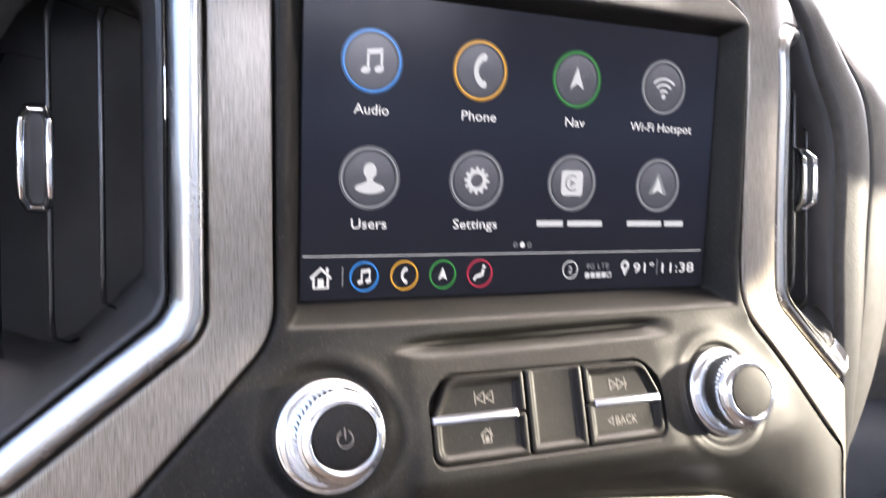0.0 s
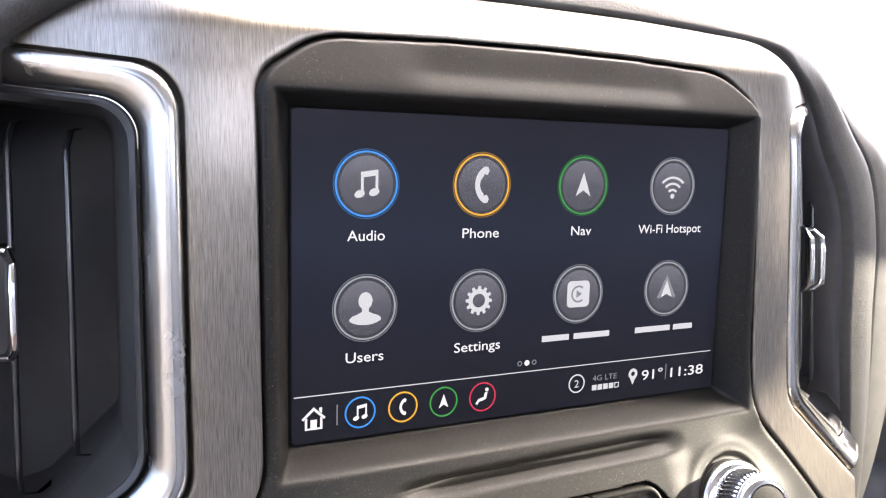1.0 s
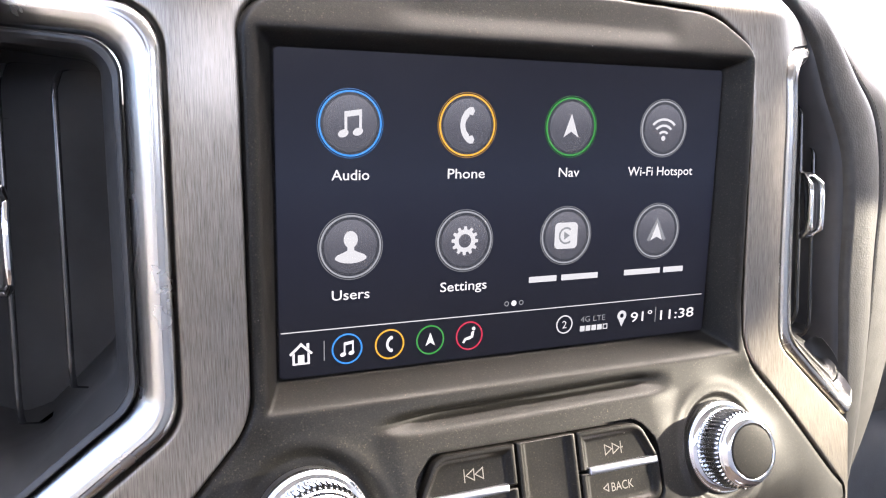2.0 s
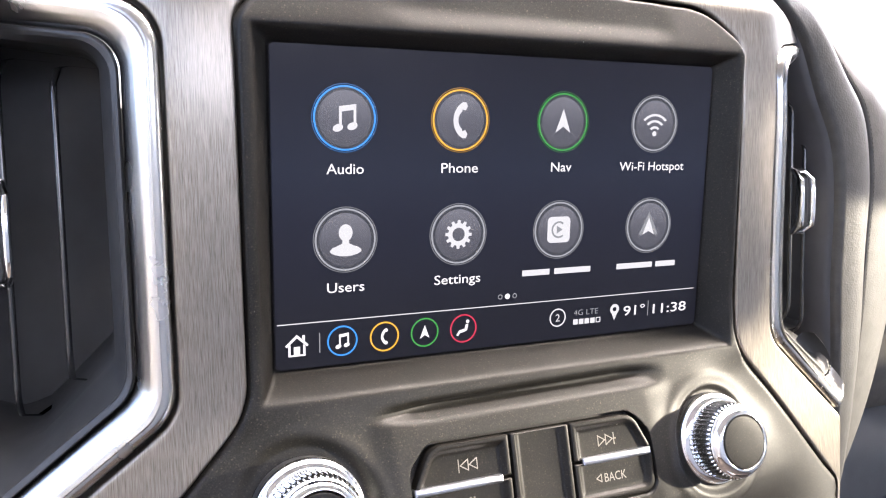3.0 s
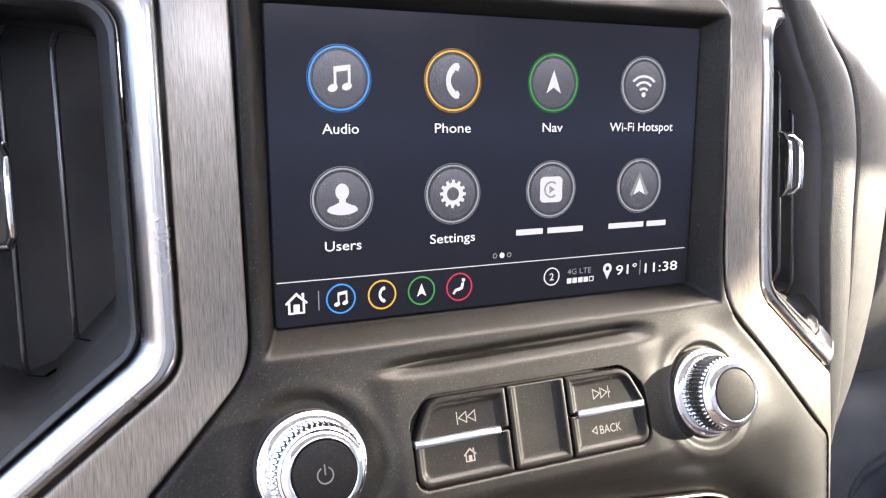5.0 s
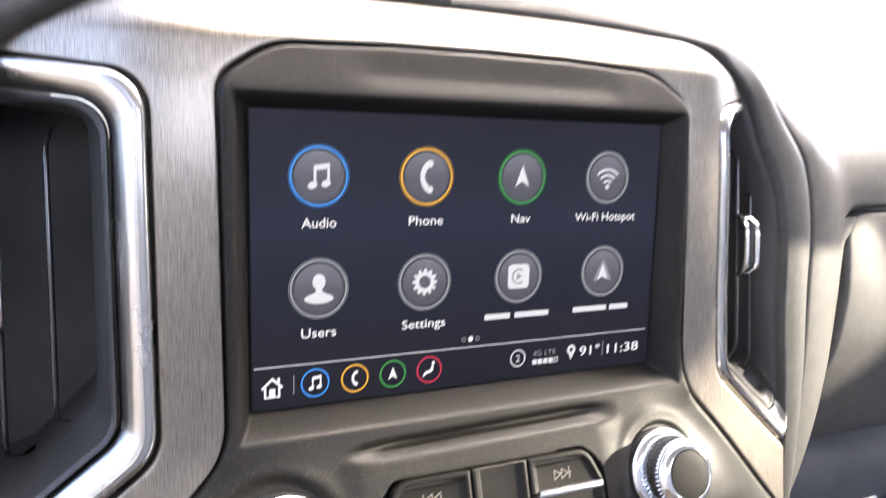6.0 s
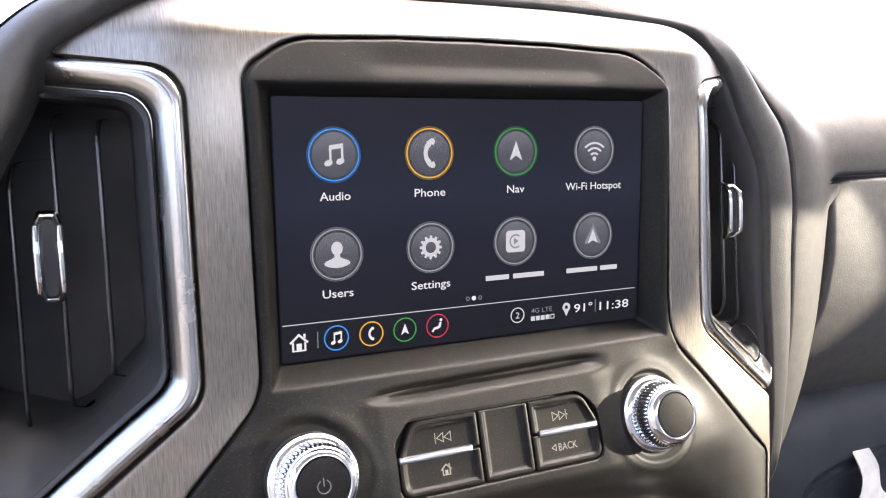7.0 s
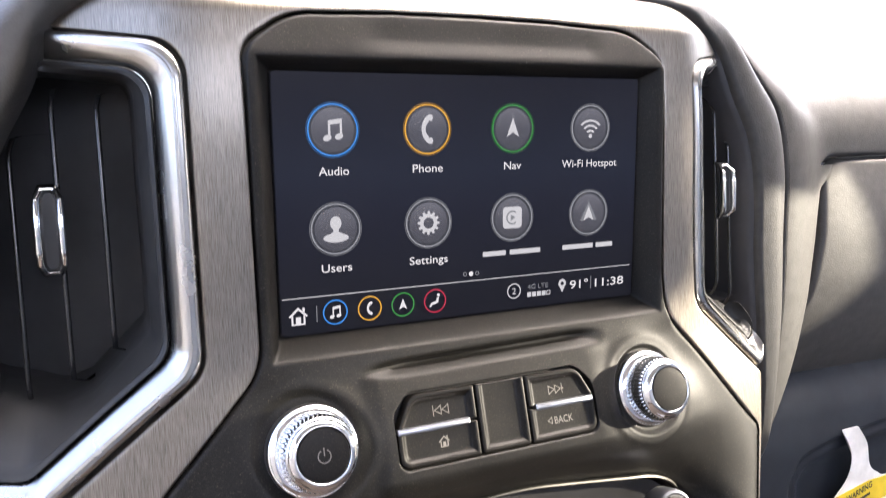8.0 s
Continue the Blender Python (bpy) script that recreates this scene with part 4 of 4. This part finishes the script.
def dashboard():
    top = thing("dashboard", (0, 100, -200), "dark leather-covered dashboard with stitched edge roll", "dashboard", kind="structure")
    n = 90
    for side in (1, -1):
        a, b = smooth_path(PAD_IN, n), smooth_path(PAD_OUT, n)
        rings = []
        bulge = [(-0.06, 6.0, 8.0), (0.0, 0.0, 1.5), (0.04, -2.2, 0), (0.12, -4.0, 0), (0.25, -5.6, 0), (0.4, -6.0, 0), (0.55, -5.2, 0), (0.7, -3.6, 0), (0.82, -2.0, 0), (0.92, -0.8, 0), (0.97, 0.2, 0), (1.0, 1.6, 0), (1.02, 5, 3)]
        if side > 0:
            # beside the passenger the roll swells towards its seam
            bulge = [(-0.06, 6.0, 8.0), (0.0, 0.0, 1.5), (0.04, -0.9, 0), (0.12, -2.0, 0), (0.25, -3.6, 0), (0.4, -5.1, 0), (0.55, -5.7, 0), (0.67, -5.2, 0), (0.78, -3.8, 0), (0.87, -2.0, 0), (0.94, -0.4, 0), (1.0, 1.6, 0), (1.02, 5, 3)]
        for s, out, sink in bulge:
            ring = []
            for p, q in zip(a, b):
                m = p.lerp(q, s)
                across = (q - p).normalized()
                outward = Vector((0, -1, 0)) - across * across.dot(Vector((0, -1, 0)))
                outward = (outward.normalized() + Vector((0, 0, 0.15))).normalized()
                m = m + outward * -out + Vector((0, sink, 0))
                ring.append((side * m.x, m.y, m.z))
            rings.append(ring)
        roll = part("edge_roll", loft(bmesh.new(), rings, False), LEATHER, top, "dark grained leather edge roll", sharp=1.3)
        if side > 0:
            wall = [p for p in a if -125 < p.z < 74]
            part("vent_side_wall", loft(bmesh.new(), [[(p.x + dx, p.y + dy, p.z) for p in wall] for dx, dy in ((3.0, 3.0), (-1.5, 3.0), (-4.0, 5.0), (-7.0, 16.0), (-10.0, 50.0))], False), VENT, top, "dark plastic wall beside the vent", sharp=1.3)
        # face skin: the upper face out to the door, and a strip beside the seam down to the glovebox
        b2 = [p + Vector((0.9, 0.6, 0)) for p in smooth_path(PAD_OUT, 160)]

        line = np.interp(np.arange(100, 800, 2.0), [100, 138, 160, 190, 215, 236, 257, 273, 290, 304, 326, 363, 420, 800], [103, 101.5, 99.5, 96, 92, 87, 80.5, 75.5, 70.1, 66.5, 62.2, 58.8, 57.5, 57])
        line = np.convolve(np.pad(line, 7, "edge"), np.ones(15) / 15, "valid")

        def crest(x):
            return float(np.interp(x, np.arange(100, 800, 2.0), line))

        top_edge = [(x, 44.0 + 0.02 * (x - 226), 9.0) for x in (260, 340, 480, 640, 790)]
        if side > 0:
            up = [p for p in b2 if 2 < p.z < 101]
            rows = []
            for s in np.r_[0, 0.01, 0.02, 0.03, np.linspace(0.045, 1, 70)]:
                ring = []
                for p in up:
                    x = p.x + (790 - p.x) * s ** 2.2
                    share = min(1.0, (p.z - 2) / 96.0)
                    z = p.z + (face_low(x) + (crest(x) - face_low(x)) * share - p.z) * float(step(s, 0, 0.25))
                    ring.append((side * x, skin_y(p, x, z) + 6.0 * math.exp(-(z - face_low(x)) / 0.7) * float(step(x, 268, 282)), z))
                rows.append(ring)
            part("face_skin", loft(bmesh.new(), rows, False), SKIN, top, "dark grained upper dash face", sharp=1.3)
            top_edge = [(abs(r[0][0]), r[0][1], r[0][2]) for r in rows]
            low = [p for p in b2 if p.z <= 6]
            rows = []
            for s in (0.0, 0.008, 0.02, 0.035, 0.06, 0.1, 0.15, 0.2, 0.3, 0.4, 0.5, 0.6, 0.7, 0.8, 0.88, 0.93, 0.965, 1.0):
                rows.append([(side * q.x, q.y, q.z) for q in (strip_at(p, s) for p in low)])
            part("seam_strip", loft(bmesh.new(), rows, False), SKIN, top, "dark grained leather strip", sharp=1.3)
        # top of the dash, back to the windscreen
        lead = [(p.x, p.y, p.z) for p in b2 if p.z >= (101 if side > 0 else 10)] + [(x, y + 0.3, z - 0.2) for x, y, z in top_edge]
        rows = []
        for back, rise in ((0, 0), (1.2, 0.3), (3, -0.8), (6, -1.6), (12, -1.0), (40, 2.2), (140, 6.5), (320, 5.0), (560, 0.0)):
            rows.append([(side * x, y + back if back < 500 else 640, z + rise - (0.25 * max(z - 70, 0) if back > 100 else 0)) for x, y, z in lead])
        part("top_pad", loft(bmesh.new(), rows, False), LEATHER, top, "dark dash top pad", sharp=1.3)
    return top


dash = dashboard()


def stitches():
    """Stitches along the passenger-side seam, each a short rounded thread."""
    path = []
    for p in smooth_path(PAD_OUT, 400):
        p = p + Vector((0.9, 0.6, 0))
        if p.z <= 66:
            x = p.x + 3.2
            path.append(Vector((x, skin_y(p, x, p.z), p.z)))
    run, at, made = 0.0, 0.0, 0
    base = None
    for p, q in zip(path, path[1:]):
        seg = (q - p).length
        while at <= run + seg:
            m = p.lerp(q, (at - run) / seg)
            at += 2.3
            if not -165 < m.z < 62:
                continue
            d = (q - p).normalized()
            if base is None:
                bm = bmesh.new()
                ring = lambda c, r: [(r * math.cos(t), r * 0.8 * math.sin(t), c) for t in np.linspace(0, 2 * math.pi, 7)[:-1]]
                loft(bm, [ring(-0.75, 0.06), ring(-0.6, 0.18), ring(0, 0.22), ring(0.6, 0.18), ring(0.75, 0.06)], True, True, True)
                me = bpy.data.meshes.new("stitch")
                bmesh.ops.scale(bm, vec=(0.001, 0.001, 0.001), verts=bm.verts)
                bm.to_mesh(me)
                bm.free()
                me.materials.append(THREAD)
                base = me
            ob = new("stitch", base)
            ob.parent = dash
            ob.location = (m + Vector((0, 0.04, 0))) / 1000 + Vector((0, 0, Z0)) - dash.location
            ob.rotation_euler = d.to_track_quat("Z", "Y").to_euler()
            made += 1
        run += seg


stitches()


# ---- passenger side: padded upper panel, lower glovebox, hanging tag ----
def glove_panel(top):
    us, vs = np.linspace(0, 1, 80), np.linspace(0, 1, 90)
    rows, r = [], 17.0
    for v in vs:
        z = 8 - 178 * v ** 1.3
        low = max(0.0, r - (8 - z))
        ring = []
        whole = glove_left(z)
        left = whole + r - math.sqrt(r * r - low * low)
        for u in us:
            x = left + (790 - left) * u ** 1.6
            d = min(x - left, 8 - z)
            if x < whole + r and low > 0:
                d = max(0.0, r - math.hypot(whole + r - x, low))
            base = 47.0 - 0.03 * (x - 280) + 0.00006 * (x - 280) ** 2
            t = (8 - z) / 76.0
            belly = -11.0 * (1 - (1 - min(1.0, t)) ** 2) + 0.0042 * max(0.0, -z - 64) ** 2
            ring.append((x, base + belly + 2.5 * math.exp(-d / 22.0) + 5.5 * math.exp(-d / 0.7), z))
        rows.append(ring)
    part("upper_panel", loft(bmesh.new(), rows, False), SKIN, top, "dark grained padded upper panel", sharp=1.3)


def glove_gap_shade(top):
    """A dark strip added for the shadow in the gap round the padded panel."""
    path = [Vector((glove_left(z) - 0.6, 56.0 - 0.02 * max(0.0, -z), z)) for z in np.linspace(-165, -2, 60)]
    path += [Vector((278 + 3 * math.sin(a), 56, 6.0 + 3.4 * (1 - math.cos(a)))) for a in np.linspace(0.2, 1.5, 8)]
    path += [Vector((x, 56.5 - 0.02 * (x - 280), 8.7)) for x in np.linspace(284, 788, 40)]
    rings = []
    for k in range(9):
        a = 2 * math.pi * k / 8
        rings.append([tuple(p + Vector((3.0 * math.cos(a), 2.5 * math.sin(a), 3.0 * math.cos(a)))) for p in path])
    part("gap_shade", loft(bmesh.new(), rings, False), DARK, top, "dark strip standing in for the shadow in the gap")


def glove_lower(top):
    prof = [(80, -130), (66, -136), (57, -143), (50, -152), (45.5, -163), (43, -176), (41.5, -190), (41, -210), (41, -240), (43, -300), (46, -360)]
    curve = smooth_path([(0, y, z) for y, z in prof], 110)
    door = rounded([(259, -400, 4), (260, -209, 18), (272, -193, 22), (302, -186.5, 60), (760, -150, 10), (760, -400, 4)])
    rows = []
    for c in curve:
        ring = []
        left = min(glove_left(c.z) - 3.0, float(np.interp(-c.z, [0, 170, 185, 210], [300, 215, 200, 192])))
        for u in np.linspace(0, 1, 150):
            x = left + (790 - left) * u ** 2.0
            y = c.y + 0.02 * (x - 300) + 16.0 * math.exp(-(x - left) / 15.0)
            d = float(signed(np.array(x), np.array(c.z), door))
            y += 6.0 * float(step(d, -1.0, 6.0)) + 1.6 * math.exp(-((d - 1.5) / 1.8) ** 2) - 2.2 * math.exp(-((d - 9.0) / 4.0) ** 2) + 1.5 * float(step(d, 8, 20))
            ring.append((x, y, c.z))
        rows.append(ring)
    part("lower_door", loft(bmesh.new(), rows, False), SOFT, top, "dark grey plastic door", sharp=1.4)


def tag():
    top = thing("warning_tag", (325, 38, -220), "white card tag with yellow warning band hanging on the glovebox", "tag")
    corners = [(309.5, -180.4, 1), (327.5, -181.0, 1), (336.0, -195.5, 16), (340.0, -213.5, 16), (356, -223.0, 14), (372, -225.0, 0.5), (372, -330, 1), (268, -330, 1), (268, -236, 1), (300, -230.5, 16), (318.0, -216, 22), (319.5, -201.5, 14)]
    neck = [(p.x, p.y) for p in rounded(corners, 8, 3)]

    def y(x, z):
        return 40.5 + 0.05 * (x - 300) - 2.5 * float(step(-z, 180, 192)) + 1.0 * (1 - float(step(-z, 178, 184)))

    bm = bmesh.new()
    loft(bm, [[(x, y(x, z), z) for x, z in neck], [(x, y(x, z) + 0.5, z) for x, z in neck]], True, True, True)
    card = part("card", bm, PAPER, top, "white card")
    band = [(268, -251), (268, -233.4), (300, -228.5), (340, -223.6), (372, -224.8), (372, -240)]
    bm = bmesh.new()
    loft(bm, [[(x, y(x, z) - 0.35, z) for x, z in band], [(x, y(x, z) - 0.05, z) for x, z in band]], True, True, True)
    part("band", bm, YELLOW, card, "yellow band")
    word = lettering("WARNING", 0, 0, 5.0, 29.0, 0, INK, card, bold=0.022)
    sgn = [(-20.5, -2.8), (-14.5, -2.8), (-17.5, 2.8)]
    me, base = word.data, origin_of(card)
    turn = radians(11)
    for v in me.vertices:
        g = (v.co + base - Vector((0, 0, Z0))) * 1000
        x, z = 330 + g.x * math.cos(turn) - g.z * math.sin(turn), -229.6 + g.x * math.sin(turn) + g.z * math.cos(turn)
        v.co = Vector((x, y(x, z) - 0.5, z)) / 1000 + Vector((0, 0, Z0)) - base
    bm = bmesh.new()
    pts = [(330 + (a - 1.5) * math.cos(turn) - c * math.sin(turn), -229.6 + (a - 1.5) * math.sin(turn) + c * math.cos(turn)) for a, c in sgn]
    loft(bm, [[(x, y(x, z) - 0.5, z) for x, z in pts], [(x, y(x, z) - 0.38, z) for x, z in pts]], True, True, True)
    for k, (a0, a1) in enumerate(((-12.0, 13.0), (-15.0, 14.0))):
        low = -236.5 - 5.5 * k
        pts = [(330 + a * math.cos(turn) - c * math.sin(turn), low + a * math.sin(turn) + c * math.cos(turn)) for a, c in ((a0, -1.1), (a1, -1.1), (a1, 1.1), (a0, 1.1))]
        line = bmesh.new()
        loft(line, [[(x, y(x, z) - 0.5, z) for x, z in pts], [(x, y(x, z) - 0.38, z) for x, z in pts]], True, True, True)
        part("printed_line", line, INK, card, "dark printed line", smooth=False)
    part("warning_sign", bm, INK, card, "black triangle sign", smooth=False)
    return top


glovebox = thing("glovebox", (330, 60, -240), "closed dark glovebox with padded grained upper panel", "glovebox")
glove_panel(glovebox)
glove_gap_shade(glovebox)
glove_lower(glovebox)
tag()


# ---- climate panel at the bottom ----
def climate():
    top = thing("climate_panel", (0, -50, -150), "dark climate control panel with a thin bright edge", "control panel")
    o = rounded(BIN_OUT, 12, 8)
    keep = [p for p in o if p.y > -230]
    start = max(range(len(keep)), key=lambda i: (keep[i] - keep[i - 1]).length)
    keep = keep[start:] + keep[:start]
    path = [Vector((p.x, float(fascia_depth(np.array(p.x), np.array(p.y))) + CURL - 0.9, p.y)) for p in keep]
    rings = []
    for k in range(9):
        a = 2 * math.pi * k / 8
        rings.append([(p.x + 0.6 * math.cos(a) * (0.4 if abs(p.x) < 70 else 1), p.y + 1.3 * math.sin(a), p.z + 0.75 * math.cos(a)) for p in path])
    part("bright_edge", loft(bmesh.new(), rings, False), EDGE, top, "thin satin silver edge")
    bm = bmesh.new()
    inn = rounded([(a * 0.97, z - 3.0, r) for a, z, r in BIN_OUT], 8, 4)
    loft(bm, [lift(inn, lambda x, z: float(fascia_depth(np.array(x), np.array(z))) + CURL + 5), lift(offset(inn, -1), lambda x, z: float(fascia_depth(np.array(x), np.array(z))) + CURL + 6)], True, True, False)
    part("recess", bm, DARK, top)
    place = frame_on(AXIS, Vector((78, -42, -146)))
    dial = part("dial", lathe(bmesh.new(), place, [(11, -4), (11, 4), (10.4, 6), (9.4, 6.6), (8.6, 6.2)]), SATIN, top, "satin dial ring")
    part("dial_cap", lathe(bmesh.new(), place, [(8.7, 6.0), (8.0, 6.6), (0.05, 6.8)], 48, None, True), DARK, dial)
    return top


climate()


# ---- the unseen cabin round the camera, added to shape the light, closed but for its windows ----
def box(bm, x0, x1, y0, y1, z0, z1):
    p = [(x, y, z) for x in (x0, x1) for y in (y0, y1) for z in (z0, z1)]
    v = [bm.verts.new(q) for q in p]
    for f in ((0, 1, 3, 2), (4, 6, 7, 5), (0, 4, 5, 1), (2, 3, 7, 6), (0, 2, 6, 4), (1, 5, 7, 3)):
        bm.faces.new([v[i] for i in f])


def setting(name, boxes, material, label, category):
    bm = bmesh.new()
    for b in boxes:
        box(bm, *b)
    ob = part(name, bm, material, None, label, smooth=False)
    return tagged(ob, "", category, "", "structure")


W, ROOF, FLOOR, REAR = 800, 640, -750, -1250
# the roof's front edge and the window openings are set by the light they let in
setting("ceiling", [(-W - 40, W + 40, REAR, -115, ROOF, ROOF + 40)], CEILING, "unseen grey woven cabin roof lining, front edge set for the light", "ceiling")
setting("floor", [(-W - 40, W + 40, REAR, 700, FLOOR - 40, FLOOR)], CARPET, "brown carpeted cabin floor", "floor")
setting("wall_left", [(-W - 40, -W, REAR, 700, FLOOR, -20), (-W - 40, -W, REAR, -300, -20, 330), (-W - 40, -W, REAR, -60, ROOF - 60, ROOF), (-W - 40, -W, REAR, -1150, 330, ROOF - 60), (-W - 40, -W, -640, -520, 330, ROOF - 60)], LINING, "unseen pale cabin side panel, its opening shaped for the light", "wall")
# the passenger side: an unseen wall added to mask the sun; its low opening is cut to the sunlit areas, its edges in
# steps of y, lower z, upper z
SUN_OPENING = [(-418, -25, 134), (-391, -25, 132), (-352, -25, 113), (-327, -25, 101), (-316, -25, 108), (-311, -25, 124), (-304, -25, 150), (-300, -25, 196), (-288, -25, 196), (-280, -25, 142), (-236, -30, 120), (-205, -32, 108), (-179, 10, 125), (-169, 32, 135)]
bm = bmesh.new()
box(bm, W, W + 40, REAR, 700, FLOOR, -60)
box(bm, W, W + 40, 100, 700, -60, 70)
box(bm, W, W + 40, REAR, -418, -60, ROOF)
box(bm, W, W + 40, -169, -120, -60, ROOF)
box(bm, W, W + 40, -120, 100, -60, 420)
for (y0, a0, b0), (y1, a1, b1) in zip(SUN_OPENING, SUN_OPENING[1:]):
    for low0, high0, low1, high1 in ((-60, a0, -60, a1), (b0, ROOF, b1, ROOF)):
        line = [(y0, low0), (y1, low1), (y1, high1), (y0, high0)]
        loft(bm, [[(W, y, z) for y, z in line], [(W + 40, y, z) for y, z in line]], True, True, True)
tagged(part("sun_mask_wall", bm, LINING, None, "unseen pale cabin side panel, its opening shaped for the light", smooth=False), "", "wall", "", "structure")
setting("wall_rear", [(-W - 40, W + 40, REAR - 40, REAR, FLOOR, 280), (-W - 40, W + 40, REAR - 40, REAR, ROOF - 60, ROOF + 40), (-W - 40, -540, REAR - 40, REAR, 280, ROOF - 60), (540, W + 40, REAR - 40, REAR, 280, ROOF - 60)], LINING, "unseen pale rear cabin wall, its window opening shaped for the light", "wall")
setting("wall_front", [(-W, W, 660, 700, FLOOR, 40)], DARK, "dark bulkhead behind the dashboard", "wall")
bm = bmesh.new()
R = 400000
v = [bm.verts.new((x, y, -1350)) for x, y in ((-R, -R), (R, -R), (R, R), (-R, R))]
bm.faces.new(v)
tagged(part("ground", bm, TARMAC, None, "grey tarmac ground outside the vehicle", smooth=False), "", "ground", "", "structure")
